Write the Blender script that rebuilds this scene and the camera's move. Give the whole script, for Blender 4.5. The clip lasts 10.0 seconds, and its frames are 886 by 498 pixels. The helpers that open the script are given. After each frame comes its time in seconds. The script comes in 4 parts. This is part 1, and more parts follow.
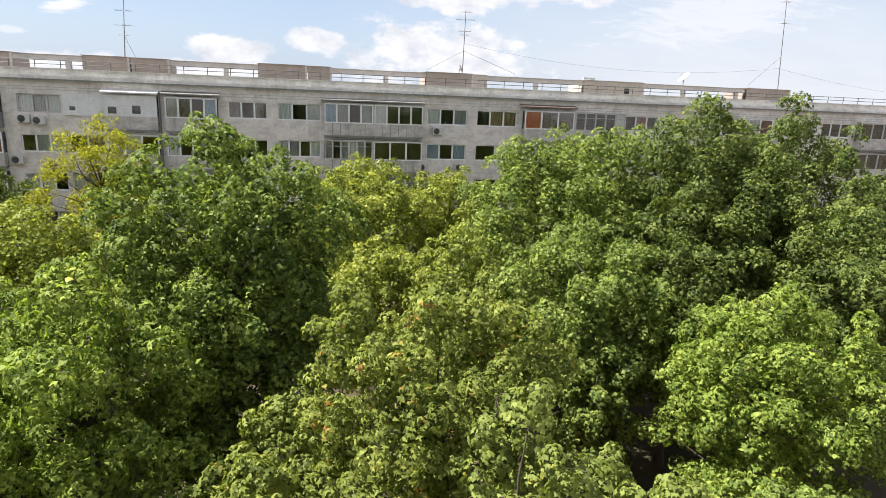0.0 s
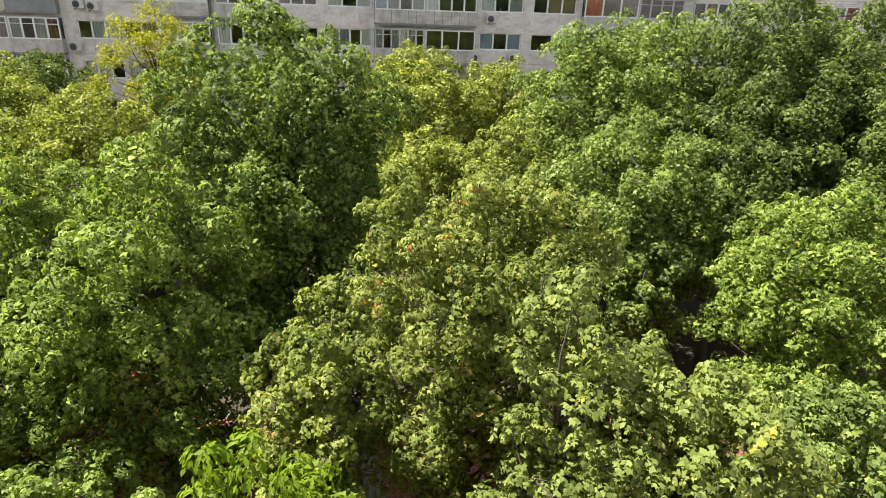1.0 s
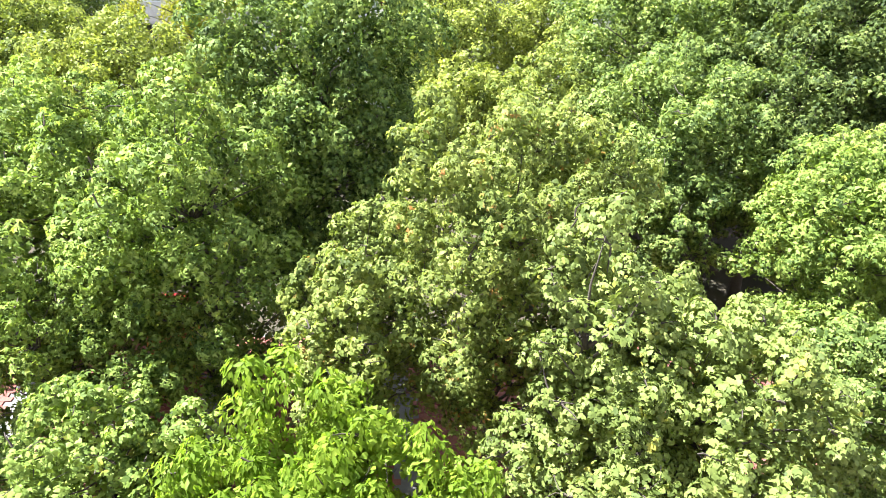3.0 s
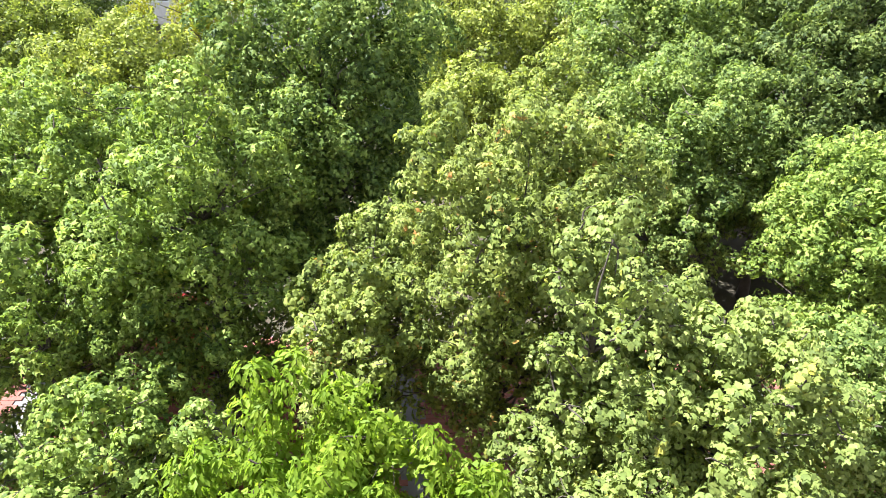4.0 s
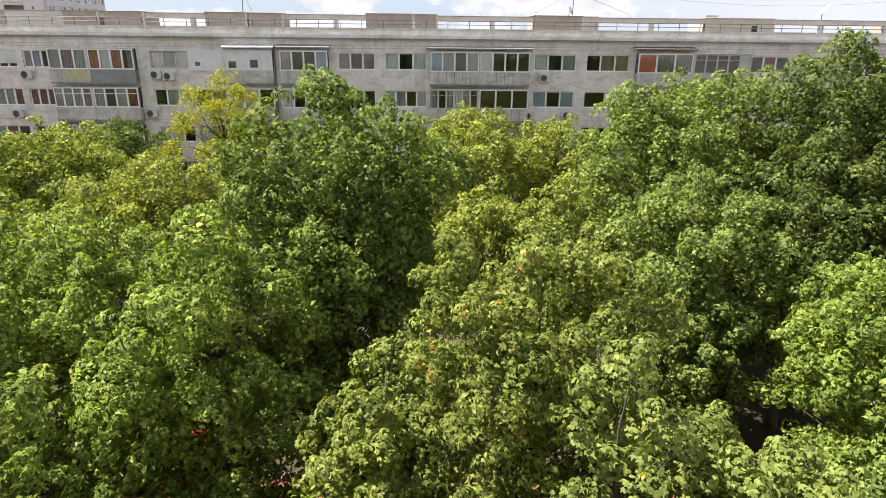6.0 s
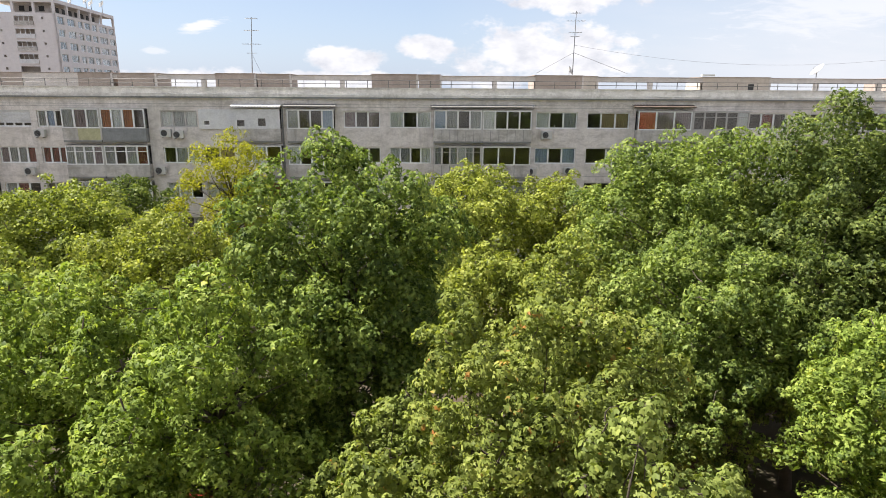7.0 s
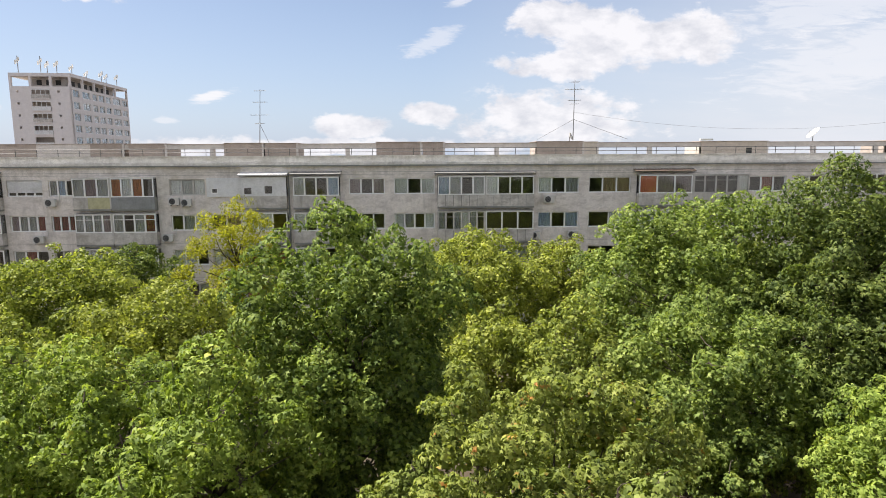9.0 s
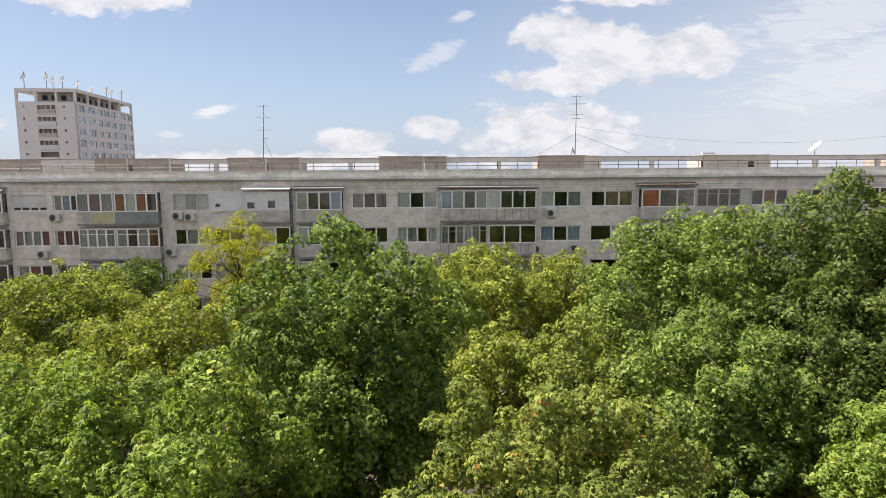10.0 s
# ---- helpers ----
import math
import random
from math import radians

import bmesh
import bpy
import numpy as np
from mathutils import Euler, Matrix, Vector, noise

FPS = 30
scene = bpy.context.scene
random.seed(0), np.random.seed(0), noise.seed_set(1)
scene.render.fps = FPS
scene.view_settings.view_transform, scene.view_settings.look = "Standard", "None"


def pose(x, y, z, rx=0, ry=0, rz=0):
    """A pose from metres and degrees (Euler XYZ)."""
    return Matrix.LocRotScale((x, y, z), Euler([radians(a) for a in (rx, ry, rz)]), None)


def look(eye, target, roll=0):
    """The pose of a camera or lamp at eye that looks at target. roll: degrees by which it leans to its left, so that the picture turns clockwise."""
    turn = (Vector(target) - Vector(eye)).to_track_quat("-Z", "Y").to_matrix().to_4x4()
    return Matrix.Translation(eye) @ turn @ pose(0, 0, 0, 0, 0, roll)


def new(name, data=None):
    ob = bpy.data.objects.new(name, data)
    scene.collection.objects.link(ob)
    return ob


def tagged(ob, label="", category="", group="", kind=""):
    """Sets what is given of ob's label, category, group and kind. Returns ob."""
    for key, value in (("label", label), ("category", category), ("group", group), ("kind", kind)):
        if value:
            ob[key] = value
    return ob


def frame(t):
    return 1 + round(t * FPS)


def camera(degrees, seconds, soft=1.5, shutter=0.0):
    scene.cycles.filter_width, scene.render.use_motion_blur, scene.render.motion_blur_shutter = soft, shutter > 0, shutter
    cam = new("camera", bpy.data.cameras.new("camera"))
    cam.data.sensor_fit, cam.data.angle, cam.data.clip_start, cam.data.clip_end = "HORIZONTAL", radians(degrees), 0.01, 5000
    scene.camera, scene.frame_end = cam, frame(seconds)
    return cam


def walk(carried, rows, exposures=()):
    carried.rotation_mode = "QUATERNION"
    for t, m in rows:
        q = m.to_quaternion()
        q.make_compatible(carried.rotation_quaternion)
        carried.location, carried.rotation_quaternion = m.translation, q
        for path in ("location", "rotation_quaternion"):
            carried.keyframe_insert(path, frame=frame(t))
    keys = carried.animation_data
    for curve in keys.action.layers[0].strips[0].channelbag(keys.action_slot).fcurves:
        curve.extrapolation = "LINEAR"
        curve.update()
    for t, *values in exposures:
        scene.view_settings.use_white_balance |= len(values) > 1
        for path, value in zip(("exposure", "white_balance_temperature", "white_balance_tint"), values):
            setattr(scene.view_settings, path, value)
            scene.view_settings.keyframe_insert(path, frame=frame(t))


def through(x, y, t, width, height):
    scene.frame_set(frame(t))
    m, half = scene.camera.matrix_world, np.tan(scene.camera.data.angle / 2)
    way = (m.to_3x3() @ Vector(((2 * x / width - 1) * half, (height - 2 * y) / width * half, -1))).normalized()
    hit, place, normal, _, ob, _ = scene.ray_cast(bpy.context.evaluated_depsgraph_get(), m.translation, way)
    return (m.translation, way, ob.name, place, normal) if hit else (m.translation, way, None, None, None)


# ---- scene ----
cam = camera(70.3, 10.0, soft=0.7)
PATH = [
    (0, (1.003, 0.103, 15.368), (1.423, 1.997, 14.879), 2.5),
    (0.5, (0.987, 0.04, 15.211), (1.288, 1.912, 14.574), 2.2),
    (1, (0.994, -0.023, 15.096), (1.256, 1.792, 14.299), 2.5),
    (1.5, (0.998, -0.078, 15.007), (1.225, 1.691, 14.102), 2.6),
    (2, (0.998, -0.115, 14.966), (1.196, 1.633, 14.015), 2.6),
    (2.5, (0.999, -0.124, 14.954), (1.173, 1.612, 13.977), 2.5),
    (4, (0.993, -0.078, 15.031), (1.128, 1.652, 14.038), 2.1),
    (4.5, (0.994, -0.051, 15.122), (1.117, 1.704, 14.172), 1.8),
    (5, (0.99, -0.024, 15.215), (1.099, 1.775, 14.348), 1.4),
    (5.5, (0.988, -0.011, 15.306), (1.088, 1.837, 14.546), 1.0),
    (6, (0.991, 0.009, 15.389), (1.084, 1.899, 14.74), 0.6),
    (7.5, (0.997, 0.025, 15.56), (1.074, 1.977, 15.13), 0.4),
    (8, (0.99, 0.039, 15.593), (1.064, 2.001, 15.214), 0.4),
    (8.5, (0.995, 0.044, 15.64), (1.063, 2.014, 15.303), 0.1),
    (9, (0.997, 0.055, 15.677), (1.065, 2.033, 15.382), -0.3),
    (9.5, (0.992, 0.056, 15.728), (1.056, 2.037, 15.456), -0.4),
    (10, (0.998, 0.052, 15.737), (1.058, 2.035, 15.484), -0.4),
]
EXPOSURES = [(0.0, 1.38, 6450, 10), (1.0, 1.58, 6450, 10), (1.5, 2.03, 6250, 10), (2.1, 2.48, 6000, 10), (2.5, 2.60, 5680, 11), (3.8, 2.43, 5680, 11), (4.5, 2.0, 5850, 10), (5.2, 1.66, 6300, 10), (6.0, 1.48, 6500, 11), (8.5, 1.33, 6500, 11), (10.0, 1.18, 6500, 11)]
walk(cam, [(t, look(eye, target, roll)) for t, eye, target, roll in PATH], EXPOSURES)

# ---- world, sun, exposure ----
SUN_TO = Vector((-0.66, 0.20, 1.05)).normalized()
SUN_EL, SUN_AZ = math.asin(SUN_TO.z), math.atan2(SUN_TO.x, SUN_TO.y)
world = bpy.data.worlds.new("sky")
scene.world = world
world.use_nodes = True


class Nodes:
    """A short way to write node trees."""

    def __init__(self, tree):
        self.tree = tree
        tree.nodes.clear()

    def add(self, kind, links=None, **settings):
        node = self.tree.nodes.new(kind)
        for key, value in settings.items():
            setattr(node, key, value)
        for key, value in (links or {}).items():
            if isinstance(value, bpy.types.NodeSocket):
                self.tree.links.new(value, node.inputs[key])
            else:
                node.inputs[key].default_value = value
        return node

    def math(self, op, a, b=0.0, c=0.0, clamp=False):
        return self.add("ShaderNodeMath", {0: a, 1: b, 2: c}, operation=op, use_clamp=clamp).outputs[0]

    def mix(self, fac, a, b, blend="MIX"):
        return self.add("ShaderNodeMix", {0: fac, 6: a, 7: b}, data_type="RGBA", blend_type=blend).outputs[2]

    def ramp(self, fac, *stops):
        node = self.add("ShaderNodeValToRGB", {0: fac})
        els = node.color_ramp.elements
        while len(els) < len(stops):
            els.new(0.5)
        for el, (at, value) in zip(els, stops):
            el.position = at
            el.color = value if hasattr(value, "__len__") else (value, value, value, 1)
        return node.outputs[0]

    def noise(self, vec, scale, detail=4.0, rough=0.55, distort=0.0):
        return self.add("ShaderNodeTexNoise", {"Vector": vec, "Scale": scale, "Detail": detail, "Roughness": rough, "Distortion": distort}).outputs[0]

    def stretch(self, vec, x, y, z):
        return self.add("ShaderNodeVectorMath", {0: vec, 1: (x, y, z)}, operation="MULTIPLY").outputs[0]


def rgb(r, g, b):
    return (r, g, b, 1.0)


w = Nodes(world.node_tree)
sky = w.add("ShaderNodeTexSky", sky_type="NISHITA", sun_disc=False, sun_elevation=SUN_EL, sun_rotation=SUN_AZ, altitude=80.0, air_density=1.0, dust_density=1.2, ozone_density=1.0)
sky_dir = w.add("ShaderNodeTexCoord").outputs["Generated"]
xyz = w.add("ShaderNodeSeparateXYZ", {0: sky_dir})
ahead = w.math("MAXIMUM", xyz.outputs[1], 0.05)
su = w.math("DIVIDE", xyz.outputs[0], ahead)
sv = w.math("DIVIDE", xyz.outputs[2], ahead)
flat = w.add("ShaderNodeCombineXYZ", {0: su, 1: w.math("MULTIPLY", sv, 1.7), 2: 0.0}).outputs[0]
puff = w.noise(flat, 13.0, 8.0, 0.60, 0.2)
fine = w.noise(flat, 45.0, 6.0, 0.6)
# cloud banks: direction across, direction up, half width, half height, thickness
BANKS = [
    (0.205, 0.203, 0.075, 0.035, 1.0), (0.290, 0.178, 0.120, 0.050, 1.0), (0.420, 0.176, 0.095, 0.045, 1.0), (0.225, 0.140, 0.100, 0.030, 0.9),
    (-0.467, 0.266, 0.160, 0.036, 1.1),
    (-0.108, 0.046, 0.065, 0.022, 1.0), (0.017, 0.064, 0.055, 0.020, 1.0), 
    (0.224, 0.240, 0.026, 0.016, 0.5), (0.280, 0.266, 0.110, 0.022, 0.9), (-0.690, 0.074, 0.050, 0.016, 1.0),
    (-0.200, 0.012, 0.500, 0.018, 0.6), (0.200, 0.055, 0.180, 0.050, 0.7),
]
cloud = None
for u0, v0, a, b, k in BANKS:
    du = w.math("DIVIDE", w.math("SUBTRACT", su, u0), a)
    dv = w.math("DIVIDE", w.math("SUBTRACT", sv, v0), b)
    d2 = w.math("ADD", w.math("MULTIPLY", du, du), w.math("MULTIPLY", dv, dv))
    one = w.math("MULTIPLY", w.math("SUBTRACT", 1.0, w.math("SQRT", d2)), k)
    cloud = one if cloud is None else w.math("MAXIMUM", cloud, one)
cloud = w.math("MAXIMUM", cloud, -0.7)
# the rest of the dome, unseen, gets broken cloud added to light the facade
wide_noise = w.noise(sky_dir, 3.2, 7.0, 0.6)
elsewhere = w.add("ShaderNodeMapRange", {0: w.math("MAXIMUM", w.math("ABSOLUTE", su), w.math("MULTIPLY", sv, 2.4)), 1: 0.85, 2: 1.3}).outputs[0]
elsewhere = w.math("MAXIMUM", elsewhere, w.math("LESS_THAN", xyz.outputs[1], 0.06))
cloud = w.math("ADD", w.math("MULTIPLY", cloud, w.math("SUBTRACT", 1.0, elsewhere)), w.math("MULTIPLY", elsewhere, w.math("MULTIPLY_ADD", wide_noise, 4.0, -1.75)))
body = w.math("ADD", w.math("ADD", cloud, w.math("MULTIPLY_ADD", puff, 1.7, -0.85)), w.math("MULTIPLY_ADD", fine, 0.5, -0.25))
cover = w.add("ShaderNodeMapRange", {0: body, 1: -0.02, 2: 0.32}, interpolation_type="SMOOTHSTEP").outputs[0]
grey = w.ramp(w.noise(flat, 17.0, 5.0, 0.6), (0.32, rgb(0.72, 0.745, 0.79)), (0.58, rgb(1.0, 1.0, 1.0)))
cloud_light = w.mix(1.0, grey, rgb(7.7, 7.6, 7.8), "MULTIPLY")
haze = w.add("ShaderNodeMapRange", {0: xyz.outputs[2], 1: 0.0, 2: 0.26, 3: 0.62, 4: 0.22}).outputs[0]
clear = w.mix(haze, w.mix(1.0, sky.outputs[0], rgb(0.96, 0.93, 0.99), "MULTIPLY"), rgb(4.9, 6.15, 8.1))
veil = w.math("MULTIPLY", w.math("MULTIPLY_ADD", su, 1.7, -0.02, clamp=True), w.math("MULTIPLY_ADD", sv, -2.1, 1.05, clamp=True))
veil = w.math("MULTIPLY", w.math("MULTIPLY", veil, w.math("LESS_THAN", 0.06, xyz.outputs[1])), w.math("MULTIPLY_ADD", w.noise(w.stretch(flat, 1.0, 3.0, 1.0), 5.0, 6.0, 0.6), 0.8, 0.52, clamp=True))
clear = w.mix(w.math("MULTIPLY", veil, 0.9), clear, rgb(6.5, 6.65, 7.05))
# thin streaks: direction across, direction up, half length, half width, slope, strength
for u0, v0, a, b, k, strength in ((-0.324, 0.091, 0.046, 0.011, 0.12, 0.95), (0.018, 0.172, 0.060, 0.020, 0.40, 0.5), (0.060, 0.231, 0.028, 0.010, 0.2, 0.6), (0.66, 0.235, 0.26, 0.055, 0.25, 0.5), (0.70, 0.15, 0.26, 0.07, 0.2, 0.5), (-0.39, 0.056, 0.022, 0.007, 0.0, 0.5), (-0.72, 0.135, 0.08, 0.012, -0.1, 0.6)):
    du = w.math("DIVIDE", w.math("SUBTRACT", su, u0), a)
    dv = w.math("DIVIDE", w.math("MULTIPLY_ADD", du, -a * k, w.math("SUBTRACT", sv, v0)), b)
    d2 = w.math("ADD", w.math("MULTIPLY", du, du), w.math("MULTIPLY", dv, dv))
    torn = w.noise(w.stretch(flat, 1.0, 3.0, 1.0), 16.0, 7.0, 0.65, 0.5)
    solid = w.math("MULTIPLY_ADD", torn, 2.2, w.math("SUBTRACT", -0.35, w.math("SQRT", d2)))
    wisp = w.math("MULTIPLY", w.add("ShaderNodeMapRange", {0: solid, 1: -0.15, 2: 0.45}, interpolation_type="SMOOTHSTEP").outputs[0], strength)
    clear = w.mix(w.math("MULTIPLY", wisp, w.math("LESS_THAN", 0.06, xyz.outputs[1])), clear, rgb(7.5, 7.5, 7.75))
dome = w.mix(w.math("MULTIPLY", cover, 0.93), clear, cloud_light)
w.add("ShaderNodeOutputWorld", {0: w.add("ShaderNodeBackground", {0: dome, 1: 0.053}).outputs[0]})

sun = new("sun", bpy.data.lights.new("sun", "SUN"))
sun.data.energy, sun.data.angle, sun.data.color = 5.0, radians(0.55), (1.0, 0.955, 0.88)
sun.matrix_world = look((0, 0, 40), Vector((0, 0, 40)) - SUN_TO)

# ---- materials ----


def material(name):
    m = bpy.data.materials.new(name)
    m.use_nodes = True
    return m, Nodes(m.node_tree)


def finish(n, base, rough, bump=None, metal=0.0, depth=0.02, strength=0.5, spec=0.4):
    links = {"Base Color": base, "Roughness": rough, "Metallic": metal, "Specular IOR Level": spec}
    if bump is not None:
        links["Normal"] = n.add("ShaderNodeBump", {"Height": bump, "Distance": depth, "Strength": strength}).outputs[0]
    out = n.add("ShaderNodeBsdfPrincipled", links)
    n.add("ShaderNodeOutputMaterial", {0: out.outputs[0]})


def plain(name, a, b, scale=3.0, rough=0.7, metal=0.0, bump=0.01, spec=0.4, streak=0.0, grain=0.3, flecks=0.45):
    """A surface of two near colours in patches, with grain and, where streak is given, runs of dirt down it."""
    m, n = material(name)
    pos = n.add("ShaderNodeNewGeometry").outputs["Position"]
    big = n.ramp(n.noise(pos, scale * 0.35, 5.0, 0.6), (0.3, 0.0), (0.7, 1.0))
    small = n.noise(pos, scale * 9.0, 4.0, 0.6)
    base = n.mix(big, rgb(*a), rgb(*b))
    base = n.mix(grain, base, n.ramp(small, (0.3, 0.5), (0.65, 1.0)), "MULTIPLY")
    if streak:
        wet = n.ramp(n.noise(pos, 0.55, 3.0, 0.6), (0.38, 0.15), (0.62, 1.0))
        runs = n.noise(n.stretch(pos, 1.9, 1.9, 0.5), 1.0, 7.0, 0.72)
        base = n.mix(n.math("MULTIPLY", n.math("MULTIPLY", n.ramp(runs, (0.42, 0.0), (0.70, 1.0)), wet), streak), base, rgb(a[0] * 0.36, a[1] * 0.355, a[2] * 0.34))
        spots = n.noise(n.stretch(pos, 1.0, 1.0, 2.2), 0.9, 8.0, 0.72, 0.4)
        base = n.mix(n.math("MULTIPLY", n.ramp(spots, (0.47, 0.0), (0.64, 1.0)), streak * 0.9), base, rgb(a[0] * 0.50, a[1] * 0.485, a[2] * 0.46))
        peel = n.noise(n.stretch(pos, 1.0, 1.0, 1.5), 1.5, 10.0, 0.74, 0.3)
        base = n.mix(n.math("MULTIPLY", n.ramp(peel, (0.525, 0.0), (0.565, 1.0)), streak * flecks * 0.8), base, rgb(a[0] * 0.46, a[1] * 0.45, a[2] * 0.43))
        worn = n.noise(n.stretch(pos, 1.0, 1.0, 2.5), 4.2, 8.0, 0.7)
        base = n.mix(n.math("MULTIPLY", n.ramp(worn, (0.56, 0.0), (0.62, 1.0)), streak * flecks * 0.5), base, rgb(a[0] * 0.34, a[1] * 0.335, a[2] * 0.32))
    finish(n, base, rough, small, metal, bump, 0.5, spec)
    return m


def leaf_material(name, dark, mid, light, young=None, share=0.0, through=0.28, gloss=0.48):
    """Leaves that differ one from the next and clump by clump; some let the sun through."""
    m, n = material(name)
    geo = n.add("ShaderNodeNewGeometry")
    one = geo.outputs["Random Per Island"]
    patch = n.ramp(n.noise(geo.outputs["Position"], 1.1, 3.0, 0.6), (0.32, 0.0), (0.68, 1.0))
    mixed = n.math("MULTIPLY_ADD", patch, 0.45, n.math("MULTIPLY", one, 0.55))
    base = n.ramp(mixed, (0.08, rgb(*dark)), (0.5, rgb(*mid)), (0.92, rgb(*light)))
    if young:
        tips = n.noise(geo.outputs["Position"], 2.1, 2.0, 0.5)
        pick = n.math("MULTIPLY", n.ramp(tips, (0.60 - share, 0.0), (0.70 - share, 1.0)), n.ramp(n.math("FRACT", n.math("MULTIPLY", one, 17.0)), (0.45, 0.0), (0.6, 1.0)))
        base = n.mix(pick, base, rgb(*young))
    surf = n.add("ShaderNodeBsdfPrincipled", {"Base Color": base, "Roughness": gloss, "Specular IOR Level": 0.08}).outputs[0]
    glow = n.mix(1.0, base, rgb(2.15, 2.2, 1.0), "MULTIPLY")
    back = n.add("ShaderNodeBsdfTranslucent", {0: glow}).outputs[0]
    n.add("ShaderNodeOutputMaterial", {0: n.add("ShaderNodeMixShader", {0: through, 1: surf, 2: back}).outputs[0]})
    return m


CONCRETE = plain("weathered grey concrete", (0.89, 0.83, 0.77), (0.81, 0.755, 0.70), 1.0, 0.88, 0.0, 0.012, 0.25, 0.62)
STAINED = plain("stained balcony concrete", (0.74, 0.705, 0.655), (0.58, 0.555, 0.515), 1.6, 0.9, 0.0, 0.015, 0.2, 1.0)
PARAPET = plain("pale green parapet paint", (0.87, 0.84, 0.785), (0.76, 0.735, 0.69), 1.5, 0.85, 0.0, 0.012, 0.25, 0.6)
# darker than the wall concrete; used on balcony slabs, sills, seams and roof
SLAB = plain("dark streaked slab concrete", (0.36, 0.36, 0.34), (0.24, 0.24, 0.22), 2.0, 0.9, 0.0, 0.01, 0.2, 0.6)
ROOM_PLASTER = plain("brown grey roof plaster", (0.44, 0.37, 0.325), (0.37, 0.31, 0.27), 1.4, 0.9, 0.0, 0.01, 0.2, 0.4)
BEAM = plain("pale roof beam concrete", (0.66, 0.61, 0.575), (0.56, 0.52, 0.49), 1.4, 0.88, 0.0, 0.01, 0.2, 0.4)
BEIGE = plain("beige roof wall plaster", (0.58, 0.51, 0.44), (0.50, 0.44, 0.38), 1.4, 0.88, 0.0, 0.01, 0.2, 0.3)
PVC = plain("white window plastic", (0.90, 0.90, 0.88), (0.85, 0.85, 0.83), 3.0, 0.4, 0.0, 0.002, 0.5, 0.15)
OLD_FRAME = plain("worn grey window wood", (0.64, 0.62, 0.58), (0.50, 0.48, 0.45), 5.0, 0.7, 0.0, 0.004, 0.3, 0.3)
BROWN_FRAME = plain("brown window frame", (0.16, 0.12, 0.09), (0.11, 0.085, 0.065), 5.0, 0.6, 0.0, 0.004, 0.3)
CLADDING = plain("white cladding panel", (0.82, 0.82, 0.81), (0.76, 0.76, 0.755), 1.0, 0.5, 0.0, 0.003, 0.4, 0.25)
YELLOW_PANEL = plain("faded yellow panel", (0.56, 0.54, 0.33), (0.50, 0.48, 0.30), 1.3, 0.8, 0.0, 0.006, 0.3, 0.5)
GREY_PANEL = plain("grey metal panel", (0.33, 0.34, 0.34), (0.26, 0.27, 0.27), 1.2, 0.6, 0.2, 0.004, 0.4, 0.5)
CORRUGATED = plain("weathered corrugated sheet", (0.30, 0.29, 0.275), (0.22, 0.215, 0.20), 2.5, 0.8, 0.1, 0.004, 0.4, 0.5)
RUST = plain("rusty dark sheet", (0.15, 0.115, 0.09), (0.085, 0.065, 0.052), 6.0, 0.8, 0.2, 0.006, 0.3)
STEEL = plain("grey galvanised steel", (0.30, 0.30, 0.30), (0.21, 0.21, 0.21), 4.0, 0.5, 0.6, 0.002, 0.4)
DARK_STEEL = plain("dark painted steel", (0.13, 0.13, 0.125), (0.09, 0.085, 0.08), 4.0, 0.6, 0.3, 0.002, 0.4)
UNIT_WHITE = plain("off white appliance paint", (0.70, 0.69, 0.65), (0.62, 0.61, 0.57), 3.0, 0.45, 0.0, 0.002, 0.4, 0.3)
GRILLE = plain("black fan grille", (0.05, 0.05, 0.05), (0.03, 0.03, 0.03), 5.0, 0.6)
# room surfaces coloured dark to stand in for unlit interiors
ROOM_DARK = plain("room wall with indoor shade in its colour", (0.26, 0.24, 0.22), (0.20, 0.19, 0.18), 0.8, 0.9)
TOWER_WALL = plain("pink grey tower render", (0.80, 0.755, 0.735), (0.76, 0.715, 0.70), 0.12, 0.9, 0.0, 0.01, 0.2, 0.12, 0.12, 0.2)
BARK = plain("grey brown bark", (0.105, 0.085, 0.065), (0.055, 0.045, 0.035), 5.0, 0.92, 0.0, 0.03, 0.2)
SOIL = plain("dry courtyard soil", (0.085, 0.062, 0.046), (0.06, 0.055, 0.034), 1.2, 0.95, 0.0, 0.03, 0.15)
PAVER = plain("red concrete paver", (0.27, 0.100, 0.072), (0.21, 0.080, 0.060), 2.0, 0.85, 0.0, 0.006, 0.25)
GREY_PAVER = plain("grey concrete slab", (0.20, 0.185, 0.168), (0.16, 0.15, 0.135), 2.0, 0.88, 0.0, 0.006, 0.25)
RED_PAINT = plain("red play equipment paint", (0.62, 0.035, 0.025), (0.50, 0.03, 0.02), 2.0, 0.4, 0.0, 0.001, 0.5)
YELLOW_PAINT = plain("yellow play equipment paint", (0.80, 0.40, 0.03), (0.70, 0.34, 0.03), 2.0, 0.4, 0.0, 0.001, 0.5)
